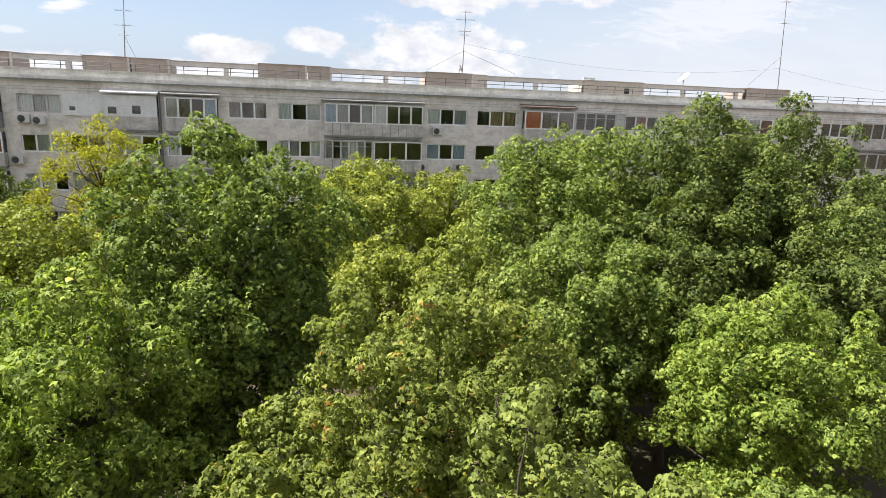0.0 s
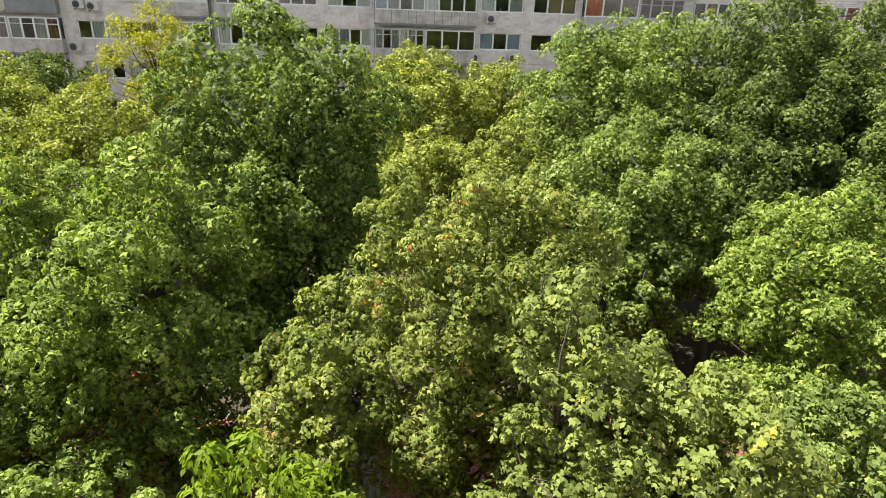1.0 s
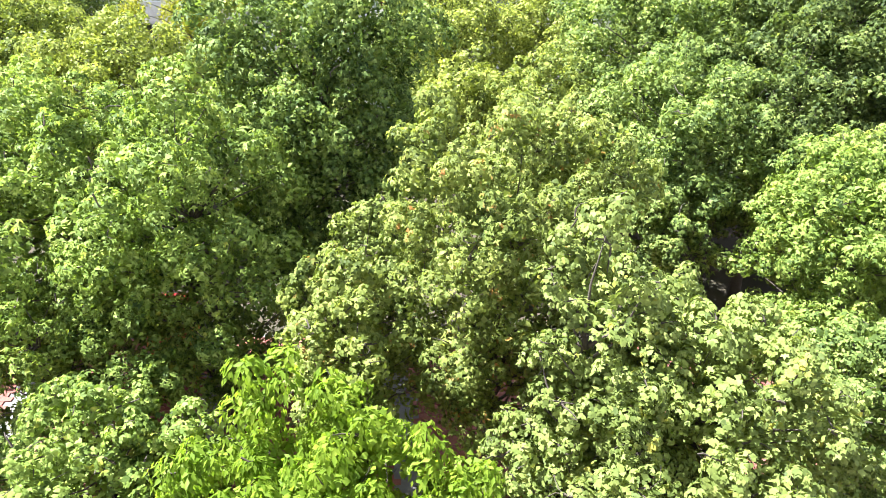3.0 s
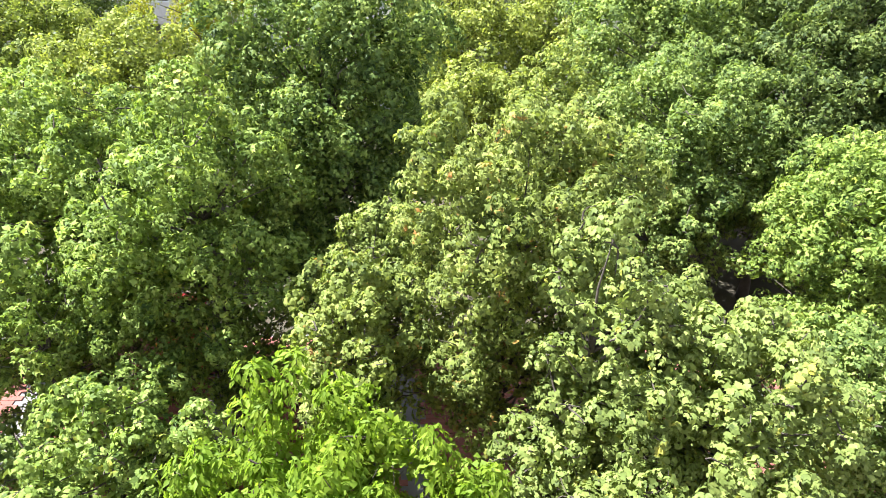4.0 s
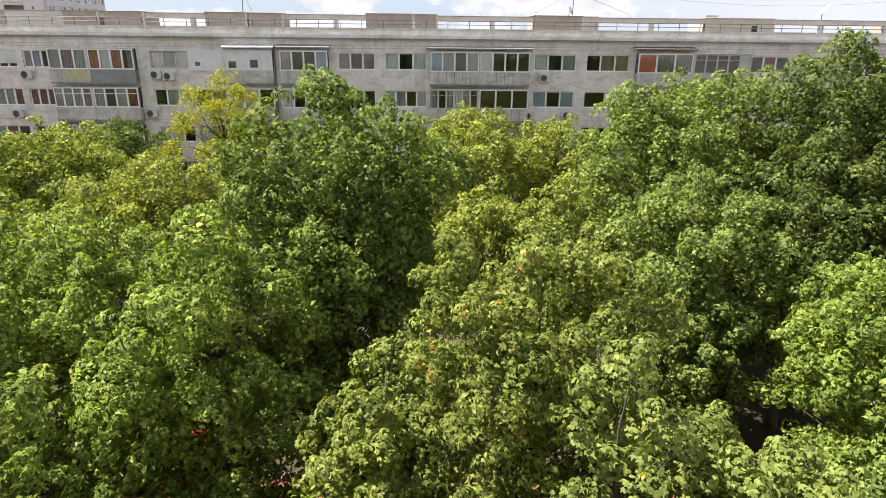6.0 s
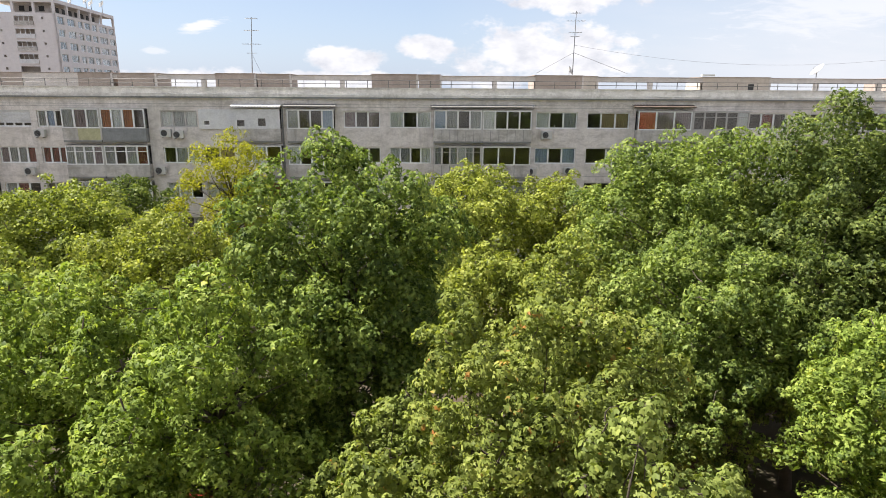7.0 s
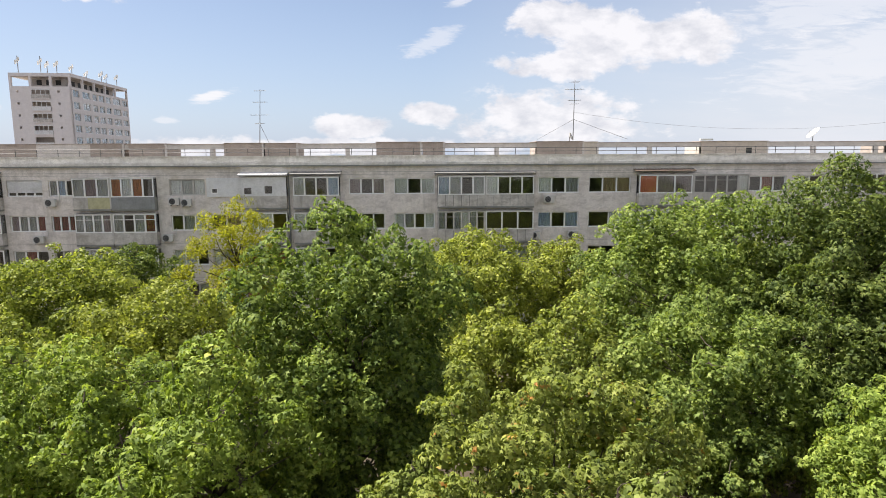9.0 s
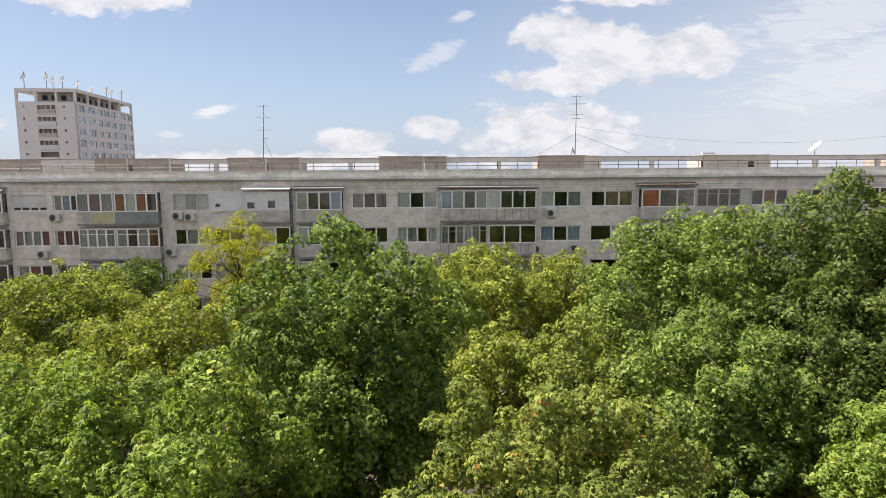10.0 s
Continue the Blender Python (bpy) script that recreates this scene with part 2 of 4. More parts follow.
CURTAINS = {
    "w": plain("white net curtain", (0.93, 0.93, 0.90), (0.84, 0.84, 0.80), 3.0, 0.9),
    "r": plain("dark red curtain", (0.34, 0.10, 0.08), (0.25, 0.075, 0.06), 3.0, 0.9),
    "o": plain("orange curtain", (0.55, 0.22, 0.09), (0.44, 0.16, 0.07), 3.0, 0.9),
    "t": plain("tan curtain", (0.50, 0.38, 0.20), (0.38, 0.29, 0.16), 3.0, 0.9),
    "b": plain("light blue curtain", (0.52, 0.62, 0.74), (0.42, 0.52, 0.66), 3.0, 0.9),
    "p": plain("salmon sunshade", (0.85, 0.26, 0.16), (0.74, 0.22, 0.13), 2.0, 0.9),
    "m": plain("mauve sunshade", (0.42, 0.33, 0.34), (0.32, 0.25, 0.26), 2.0, 0.9),
    "g": plain("grey green curtain", (0.56, 0.57, 0.54), (0.42, 0.43, 0.41), 3.0, 0.9),
}
m, n = material("window glass")
GLASS = m
gloss = n.add("ShaderNodeBsdfGlossy", {0: rgb(0.9, 0.93, 0.95), 1: 0.02}).outputs[0]
clear_glass = n.add("ShaderNodeBsdfTransparent", {0: rgb(0.90, 0.91, 0.91)}).outputs[0]
n.add("ShaderNodeOutputMaterial", {0: n.add("ShaderNodeMixShader", {0: n.math("MULTIPLY_ADD", n.add("ShaderNodeFresnel", {0: 1.5}).outputs[0], 0.8, 0.03), 1: clear_glass, 2: gloss}).outputs[0]})

LEAF_MID = leaf_material("maple leaves", (0.032, 0.055, 0.011), (0.147, 0.201, 0.039), (0.298, 0.353, 0.084), (0.32, 0.33, 0.055), -0.02)
LEAF_WARM = leaf_material("yellowish maple leaves", (0.034, 0.049, 0.012), (0.163, 0.198, 0.041), (0.340, 0.356, 0.085))
LEAF_TIP = leaf_material("airy yellow green maple leaves", (0.050, 0.066, 0.016), (0.189, 0.218, 0.044), (0.363, 0.372, 0.090))
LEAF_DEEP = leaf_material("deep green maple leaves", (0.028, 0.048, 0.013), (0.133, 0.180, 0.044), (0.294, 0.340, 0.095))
# these two greens are lowered so crowns in shade look darker
LEAF_SHADE = leaf_material("maple leaves with shade in their green", (0.022, 0.040, 0.011), (0.111, 0.157, 0.036), (0.269, 0.318, 0.081))
LEAF_DARK = leaf_material("maple leaves darkened for shaded crowns", (0.020, 0.035, 0.011), (0.091, 0.123, 0.033), (0.214, 0.249, 0.072))
LEAF_LIME = leaf_material("lime green young leaves", (0.092, 0.146, 0.014), (0.145, 0.205, 0.020), (0.205, 0.255, 0.030), through=0.42)
LEAF_OLIVE = leaf_material("olive maple leaves with red tips", (0.040, 0.057, 0.013), (0.153, 0.185, 0.041), (0.300, 0.323, 0.084), (0.38, 0.16, 0.05), -0.03)
LEAF_PALE = leaf_material("pale green maple leaves", (0.054, 0.074, 0.018), (0.161, 0.198, 0.049), (0.252, 0.283, 0.079), (0.32, 0.30, 0.05), -0.01)
LEAF_YELLOW = leaf_material("yellow green locust leaves", (0.130, 0.140, 0.016), (0.215, 0.215, 0.026), (0.30, 0.285, 0.038), through=0.42)

# ---- mesh helpers ----


def box(bm, x0, x1, y0, y1, z0, z1, m=None):
    vs = [bm.verts.new((x, y, z)) for z in (z0, z1) for y in (y0, y1) for x in (x0, x1)]
    for f in ((0, 2, 3, 1), (4, 5, 7, 6), (0, 1, 5, 4), (2, 6, 7, 3), (0, 4, 6, 2), (1, 3, 7, 5)):
        bm.faces.new([vs[i] for i in f])
    if m is not None:
        bmesh.ops.transform(bm, matrix=m, verts=vs)
    return vs


def tube(bm, points, radii, sides=8):
    """A tapered tube along points, closed at both ends."""
    pts = [Vector(p) for p in points]
    rings = []
    for i, p in enumerate(pts):
        way = (pts[min(i + 1, len(pts) - 1)] - pts[max(i - 1, 0)]).normalized()
        side = way.orthogonal().normalized()
        other = way.cross(side)
        r = radii[i] if hasattr(radii, "__len__") else radii
        rings.append([bm.verts.new(p + r * (math.cos(a) * side + math.sin(a) * other)) for a in (2 * math.pi * k / sides for k in range(sides))])
    for a, b in zip(rings, rings[1:]):
        for k in range(sides):
            j = (k + 1) % sides
            bm.faces.new((a[k], a[j], b[j], b[k]))
    bm.faces.new(rings[0][::-1])
    bm.faces.new(rings[-1])


def mesh_of(name, bm, mat):
    bmesh.ops.recalc_face_normals(bm, faces=bm.faces[:])
    me = bpy.data.meshes.new(name)
    bm.to_mesh(me)
    bm.free()
    me.materials.append(mat)
    return me


def part(name, bm, mat, parent=None, label="", smooth=False):
    me = mesh_of(name, bm, mat)
    if smooth:
        me.shade_smooth()
    ob = new(name, me)
    if parent is not None:
        ob.parent = parent
    if label:
        ob["label"] = label
    return ob


def boxes(*rows):
    bm = bmesh.new()
    for r in rows:
        box(bm, *r)
    return bm


def pierced(bm, x0, x1, z0, z1, y0, y1, holes, m=None):
    """One connected wall or frame of that span and thickness with square holes (x0, x1, z0, z1) right through it."""
    xs = sorted({round(v, 4) for v in (x0, x1, *(h[0] for h in holes), *(h[1] for h in holes))})
    zs = sorted({round(v, 4) for v in (z0, z1, *(h[2] for h in holes), *(h[3] for h in holes))})
    grid = {}

    def corner(i, k, y):
        if (i, k, y) not in grid:
            grid[i, k, y] = bm.verts.new((xs[i], y, zs[k]))
        return grid[i, k, y]

    solid = {}
    for i in range(len(xs) - 1):
        for k in range(len(zs) - 1):
            cx, cz = (xs[i] + xs[i + 1]) / 2, (zs[k] + zs[k + 1]) / 2
            solid[i, k] = not any(h[0] < cx < h[1] and h[2] < cz < h[3] for h in holes)
    for (i, k), full in solid.items():
        if not full:
            continue
        for y in (y0, y1):
            loop = [corner(i, k, y), corner(i + 1, k, y), corner(i + 1, k + 1, y), corner(i, k + 1, y)]
            bm.faces.new(loop if y == y0 else loop[::-1])
        for di, dk, a, b in ((-1, 0, (i, k + 1), (i, k)), (1, 0, (i + 1, k), (i + 1, k + 1)), (0, -1, (i, k), (i + 1, k)), (0, 1, (i + 1, k + 1), (i, k + 1))):
            if not solid.get((i + di, k + dk), False):
                bm.faces.new((corner(*b, y0), corner(*a, y0), corner(*a, y1), corner(*b, y1)))
    if m is not None:
        bmesh.ops.transform(bm, matrix=m, verts=list(grid.values()))


# ---- ground ----
bm = bmesh.new()
box(bm, -2600, 2600, -2600, 2600, -0.5, 0.0)
tagged(part("ground", bm, SOIL), "bare brown soil of the shaded courtyard", "ground", kind="structure")

# ---- apartment building across the courtyard ----
FACE = 48.0
STOREY = 2.65
COLUMNS = [
    (-41.2, -38.2, "w"), (-37.4, -33.8, "b"), (-33.8, -30.05, "b"), (-29.75, -27.15, "w"), (-26.7, -24.85, "w"), (-24.7, -21.98, "b"), (-21.92, -18.75, "b"),
    (-17.85, -15.2, "w"), (-14.9, -12.6, "w"), (-12.4, -9.05, "b"), (-8.55, -5.1, "b"), (-4.45, -1.75, "w"), (-1.05, 2.05, "w"), (2.25, 5.82, "b"), (5.88, 9.55, "b"),
    (9.95, 13.1, "w"), (13.85, 17.1, "w"), (17.55, 21.68, "b"), (21.74, 26.05, "b"), (26.35, 29.25, "w"), (30.1, 33.1, "w"), (33.6, 37.2, "b"), (37.26, 40.8, "b"),
    (41.3, 44.3, "w"), (45.1, 48.1, "w"), (48.6, 52.2, "b"), (52.26, 55.8, "b"), (56.3, 59.3, "w"), (60.1, 63.1, "w"), (63.6, 67.2, "b"),
]
# per column for the two upper storeys: frame (p white plastic, o old grey, b brown), what stands behind each pane (. nothing)
TOP = {3: "s", 4: "pgb.", 5: "pgmg", 6: "powo.", 7: "owgw", 8: "c", 9: "c", 10: "pg..b", 11: "pm.m", 12: "pw.w", 13: "pbg.g", 14: "pw...", 15: "pw.g", 16: "p.tt", 17: "ppmm", 18: "o....w", 19: "p.r.", 20: "pw.w", 2: "pr..", 1: "p...", 0: "ow.w"}
LOW = {3: "pmggr", 4: "prrr", 5: "pgggm", 6: "pg.gr", 7: "p.gw", 8: "o.t", 9: "pww.", 10: "pw.g.", 11: "p...", 12: "pwg.w", 13: "og.gwg.", 14: "p...", 15: "pb.b", 16: "p.w", 17: "pww.", 18: "og..w", 19: "pw.w", 2: "p...", 1: "pw.w", 0: "p..w"}
rng = random.Random(7)
FRAMES = {"p": PVC, "o": OLD_FRAME, "b": BROWN_FRAME}
block = tagged(new("apartment_building"), "long grey concrete apartment building with stained walls and glazed balconies", "building")


def window(parent, x0, x1, z0, z1, y, frame_mat, behind, transom=False, sill=True):
    """A glazed frame with a pane and, where given, a curtain in each field."""
    bm = bmesh.new()
    t = 0.08
    count = max(len(behind), 1)
    edges = [x0 + (x1 - x0) * i / count for i in range(count + 1)]
    zt = z1 - (z1 - z0) * 0.3
    fields = []
    for i, (a, b) in enumerate(zip(edges, edges[1:])):
        a, b = a + (t if i == 0 else 0.06), b - (t if i == count - 1 else 0.06)
        fields += [(a, b, z0 + t, zt - 0.025), (a, b, zt + 0.025, z1 - t)] if transom else [(a, b, z0 + t, z1 - t)]
    pierced(bm, x0, x1, z0, z1, y, y + 0.07, fields)
    frame_ob = part("window", bm, frame_mat, parent)
    for i, (a, b) in enumerate(zip(edges, edges[1:])):
        pane = part("pane", boxes((a + 0.046, b - 0.046, y + 0.03, y + 0.036, z0 + t, z1 - t)), GLASS, frame_ob)
        pane.visible_shadow = False
        if i < len(behind) and behind[i] in CURTAINS:
            folds = bmesh.new()
            steps = max(6, int((b - a) / 0.05))
            drop = z0 + (z1 - z0) * 0.02
            low = [folds.verts.new((a + 0.05 + (b - a - 0.1) * k / steps, y + (0.07 if behind[i] in "pm" else 0.10) + 0.022 * math.sin(k * 1.9 + i), drop)) for k in range(steps + 1)]
            high = [folds.verts.new((v.co.x, v.co.y, z1 - 0.03)) for v in low]
            for k in range(steps):
                folds.faces.new((low[k], low[k + 1], high[k + 1], high[k]))
            got = bmesh.ops.extrude_face_region(folds, geom=folds.faces[:])
            bmesh.ops.translate(folds, vec=(0, 0.006, 0), verts=[g for g in got["geom"] if isinstance(g, bmesh.types.BMVert)])
            part("curtain", folds, CURTAINS[behind[i]], frame_ob)
    if sill:
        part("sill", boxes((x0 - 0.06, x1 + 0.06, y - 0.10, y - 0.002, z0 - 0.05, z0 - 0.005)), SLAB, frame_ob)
    return frame_ob


holes = []
for s in range(5):
    for i, (x0, x1, kind) in enumerate(COLUMNS):
        z0 = 2.18 + STOREY * s
        holes.append((x0, x1, z0 - (0.85 if kind == "b" else 0.0), z0 + (1.30 if kind == "b" else 1.21)))
bm = bmesh.new()
pierced(bm, -60, 75, 0, 15.0, FACE, FACE + 0.3, holes)
box(bm, -60, -59.7, FACE + 0.3, 60, 0, 15.0)
box(bm, 74.7, 75, FACE + 0.3, 60, 0, 15.0)
box(bm, -60, 75, 60, 60.3, 0, 15.0)
part("wall", bm, CONCRETE, block)
for s in range(6):
    z = 1.28 + STOREY * s - (0.0 if s < 5 else 0.0)
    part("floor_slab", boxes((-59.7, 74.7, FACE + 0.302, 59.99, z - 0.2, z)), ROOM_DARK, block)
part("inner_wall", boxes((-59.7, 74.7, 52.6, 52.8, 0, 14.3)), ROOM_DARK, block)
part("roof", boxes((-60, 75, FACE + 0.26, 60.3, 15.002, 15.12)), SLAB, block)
part("parapet", boxes((-60, 75, FACE - 0.06, FACE + 0.25, 15.20, 15.64)), PARAPET, block)
part("coping", boxes((-60, 75, FACE - 0.12, FACE + 0.30, 15.642, 15.70)), PARAPET, block)
part("cornice", boxes((-60, 75, FACE - 0.30, FACE + 0.255, 15.003, 15.19)), PARAPET, block)
# ledge coloured dark to draw the shadow line below the cornice
part("drip_ledge", boxes((-60, 75, FACE - 0.27, FACE - 0.002, 14.90, 14.998)), GREY_PANEL, block)
# joints between the wall panels
for x in (-43.2, -29.9, -18.3, -8.85, -4.75, -1.4, 2.15, 9.75, 13.45, 17.33, 26.2, 29.7, 33.35):
    part("panel_joint", boxes((x - 0.012, x + 0.012, FACE - 0.006, FACE - 0.002, 0.2, 14.9)), CONCRETE, block)
for s in range(5):
    z = 1.22 + STOREY * s + (STOREY if s == 4 else 0)
    part("panel_joint", boxes((-60, 75, FACE - 0.014, FACE - 0.001, z - 0.02, z + 0.02)), STAINED, block)
part("panel_joint", boxes((-60, 75, FACE - 0.014, FACE - 0.001, 14.27, 14.31)), STAINED, block)
# raised grey strip put in for the dark seam between two balconies
part("seam_strip", boxes((-8.99, -8.90, FACE - 0.10, FACE - 0.016, 0.3, 14.4)), GREY_PANEL, block)

for i, (x0, x1, kind) in enumerate(COLUMNS):
    for s in range(5):
        code = TOP.get(i) if s == 4 else LOW.get(i) if s == 3 else None
        if code is None:
            code = rng.choice("ppo") + "".join(rng.choice("..wwgr") for _ in range(3))
        z0 = 2.18 + STOREY * s
        if kind == "w":
            if code[0] == "s":
                win = window(block, x0, x1, z0, z0 + 1.21, FACE + 0.12, PVC, "....")
                slats = bmesh.new()
                rows = [[slats.verts.new((x, FACE + 0.09 - (0.03 if k % 3 == 1 else 0.022 if k % 3 == 0 else 0.004), z0 + 0.28 + k * 0.0178)) for x in (x0 + 0.03, x1 - 0.03)] for k in range(52)]
                for a, b in zip(rows, rows[1:]):
                    slats.faces.new((a[0], a[1], b[1], b[0]))
                got = bmesh.ops.extrude_face_region(slats, geom=slats.faces[:])
                bmesh.ops.translate(slats, vec=(0, 0.012, 0), verts=[g for g in got["geom"] if isinstance(g, bmesh.types.BMVert)])
                part("roller_shutter", slats, CLADDING, win, "white roller shutter pulled almost down")
            elif code[0] == "c":
                panel = bmesh.new()
                pierced(panel, x0 - 0.15, x1 + 0.2, z0 - 0.12, z0 + 1.3, FACE - 0.10, FACE - 0.02, [(x0 + 0.15, x0 + 0.68, z0 + 0.12, z0 + 0.56)])
                body_panel = part("cladding", panel, CLADDING, block, "white cladding panel with a small dark window")
                window(block, x0 + 0.15, x0 + 0.68, z0 + 0.12, z0 + 0.56, FACE - 0.07, PVC, ".", sill=False)
            else:
                window(block, x0, x1, z0, z0 + 1.21, FACE + 0.12, FRAMES[code[0]], code[1:])
            continue
        y0 = FACE - (0.58 if i not in (9,) else 0.42)
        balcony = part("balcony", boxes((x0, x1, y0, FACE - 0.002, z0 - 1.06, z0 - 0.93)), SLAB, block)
        panel_mat = STAINED
        if i + 1 < len(COLUMNS) and 0.0 < COLUMNS[i + 1][0] - x1 < 0.1:
            part("party_post", boxes((x1 - 0.03, COLUMNS[i + 1][0] + 0.03, y0 - 0.012, y0 + 0.008, z0 - 0.9, z0 + 1.34)), OLD_FRAME, balcony)
        if s == 4 and i == 6:
            panel_mat = GREY_PANEL
        front = part("balcony_front", boxes((x0 + 0.01, x1 - 0.01, y0 + 0.012, y0 + 0.09, z0 - 0.928, z0 - 0.06)), panel_mat, balcony)
        if s == 4 and i == 5:
            part("yellow_board", boxes((x0 + 1.1, x1 - 0.02, y0 - 0.01, y0 + 0.010, z0 - 0.90, z0 - 0.08)), YELLOW_PANEL, balcony)
        if i in (13, 14):
            for k in range(1, 6):
                x = x0 + (x1 - x0) * k / 6
                part("panel_seam", boxes((x - 0.02, x + 0.02, y0 - 0.004, y0 + 0.010, z0 - 0.92, z0 - 0.07)), SLAB, balcony)
        for x in (x0 + 0.01, x1 - 0.07):
            part("balcony_side", boxes((x, x + 0.06, y0 + 0.092, FACE - 0.003, z0 - 0.928, z0 - 0.06)), panel_mat, balcony)
            if s >= 2:
                pane = part("side_pane", boxes((x + 0.025, x + 0.031, y0 + 0.092, FACE - 0.003, z0 - 0.05, z0 + 1.30)), GLASS, balcony)
                pane.visible_shadow = False
        if s == 4 and i == 9:
            panel = bmesh.new()
            pierced(panel, x0 + 0.02, x1 - 0.02, z0 - 0.055, z0 + 1.34, y0 + 0.01, y0 + 0.09, [(x0 + 0.2, x0 + 0.75, z0 + 0.1, z0 + 0.56), (x0 + 1.72, x0 + 2.28, z0 + 0.13, z0 + 0.68)])
            part("cladding", panel, CLADDING, balcony, "white cladding panel with two small dark windows")
            for a, b, c in ((0.2, 0.75, 0.1), (1.72, 2.28, 0.13)):
                pane = part("pane", boxes((x0 + a, x0 + b, y0 + 0.05, y0 + 0.056, z0 + c, z0 + c + 0.55)), GLASS, balcony)
        else:
            window(balcony, x0 + 0.02, x1 - 0.02, z0 - 0.055, z0 + 1.34, y0 + 0.012, FRAMES[code[0]], code[1:], transom=(s == 3 and i in (5, 6, 13)) or (s == 4 and i == 18), sill=False)
        part("balcony_roof", boxes((x0, x1, y0 - 0.02, FACE - 0.003, z0 + 1.345, z0 + 1.39)), OLD_FRAME, balcony)


def awning(x0, x1, y0, z, drop, mat, label, ragged=0.0):
    """A corrugated sheet that slopes away from the wall."""
    bm = bmesh.new()
    steps = int((x1 - x0) / 0.055)
    rows = []
    for v, y in ((0.0, FACE - 0.02), (1.0, y0)):
        rows.append([bm.verts.new((x0 + (x1 - x0) * k / steps, y - ragged * rng.random() * v, z - drop * v + 0.018 * math.cos(k * math.pi / 2) - ragged * 0.5 * rng.random() * v)) for k in range(steps + 1)])
    for k in range(steps):
        bm.faces.new((rows[0][k], rows[0][k + 1], rows[1][k + 1], rows[1][k]))
    got = bmesh.ops.extrude_face_region(bm, geom=bm.faces[:])
    bmesh.ops.translate(bm, vec=(0, 0, -0.03), verts=[g for g in got["geom"] if isinstance(g, bmesh.types.BMVert)])
    ob = tagged(new("awning"), label, "awning")
    part("sheet", bm, mat, ob)
    part("fascia", boxes((x0, x1, y0 - 0.01, y0 + 0.03, z - drop - 0.085, z - drop - 0.045)), mat, ob)
    for x in (x0 + 0.1, x1 - 0.1):
        bm = bmesh.new()
        tube(bm, ((x, FACE - 0.01, z - drop - 0.25), (x, y0 + 0.05, z - drop - 0.06)), 0.015, 6)
        part("bracket", bm, STEEL, ob)


awning(-12.55, -8.95, FACE - 0.66, 14.50, 0.16, CLADDING, "white sheet awning over a clad balcony")
awning(-8.75, -4.95, FACE - 0.66, 14.52, 0.15, CORRUGATED, "grey corrugated awning over a glazed balcony")
awning(2.0, 9.75, FACE - 0.66, 14.48, 0.10, CORRUGATED, "thin grey corrugated awning over two balconies")
awning(17.2, 21.9, FACE - 0.66, 14.58, 0.12, RUST, "ragged rusty awning over a balcony with red shades", 0.06)
awning(-33.9, -29.95, FACE - 0.66, 14.60, 0.24, CORRUGATED, "grey corrugated awning over a glazed balcony")


def air_conditioner(x, z, y=FACE - 0.02):
    ob = tagged(new("air_conditioner"), "off-white outdoor air conditioner on wall brackets below a window", "air conditioner", "wall air conditioners")
    bm = boxes((x - 0.39, x + 0.39, y - 0.36, y - 0.08, z, z + 0.54))
    bmesh.ops.bevel(bm, geom=bm.edges[:], offset=0.02, segments=2, affect="EDGES")
    part("casing", bm, UNIT_WHITE, ob)
    bm = bmesh.new()
    for r in (0.07, 0.12, 0.17, 0.22):
        ring = [(x - 0.1 + r * math.cos(a), y - 0.372, z + 0.27 + r * math.sin(a)) for a in (2 * math.pi * k / 20 for k in range(21))]
        tube(bm, ring, 0.008, 5)
    part("fan_guard", bm, STEEL, ob)
    bm = bmesh.new()
    bmesh.ops.create_cone(bm, cap_ends=True, segments=24, radius1=0.23, radius2=0.23, depth=0.012, matrix=Matrix.Translation((x - 0.1, y - 0.364, z + 0.27)) @ Matrix.Rotation(math.pi / 2, 4, "X"))
    part("fan_opening", bm, GRILLE, ob)
    for dx in (-0.25, 0.25):
        part("bracket", boxes((x + dx - 0.02, x + dx + 0.02, y - 0.38, y, z - 0.045, z - 0.003)), STEEL, ob)
    bm = bmesh.new()
    tube(bm, ((x + 0.36, y - 0.15, z + 0.3), (x + 0.55, y - 0.04, z + 0.35), (x + 0.62, y - 0.03, z + 1.0)), 0.02, 6)
    part("pipe", bm, UNIT_WHITE, ob)


for x, z in ((-26.5, 12.05), (-17.45, 12.1), (-16.55, 12.0), (10.75, 12.05), (-18.1, 9.35), (9.7, 9.3), (12.6, 9.35), (-3.0, 9.3), (-27.6, 9.3)):
    air_conditioner(x, z)

# roof railing
rail = tagged(new("roof_railing"), "thin grey steel railing along the roof edge", "railing")
for z in (15.96, 16.22):
    bm = bmesh.new()
    tube(bm, ((-60, FACE + 0.1, z), (75, FACE + 0.1, z)), 0.022, 6)
    part("rail", bm, DARK_STEEL, rail)
post = None
for k in range(88):
    x = -59.8 + 1.545 * k
    if post is None:
        bm = bmesh.new()
        tube(bm, ((0, 0, 15.702), (0, 0, 16.24)), 0.024, 6)
        post = part("post", bm, DARK_STEEL, rail)
        post.location = (x, FACE + 0.1, 0)
    else:
        p = new("post", post.data)
        p.parent, p.location = rail, (x, FACE + 0.1 + 0.01 * rng.uniform(-1, 1), 0)

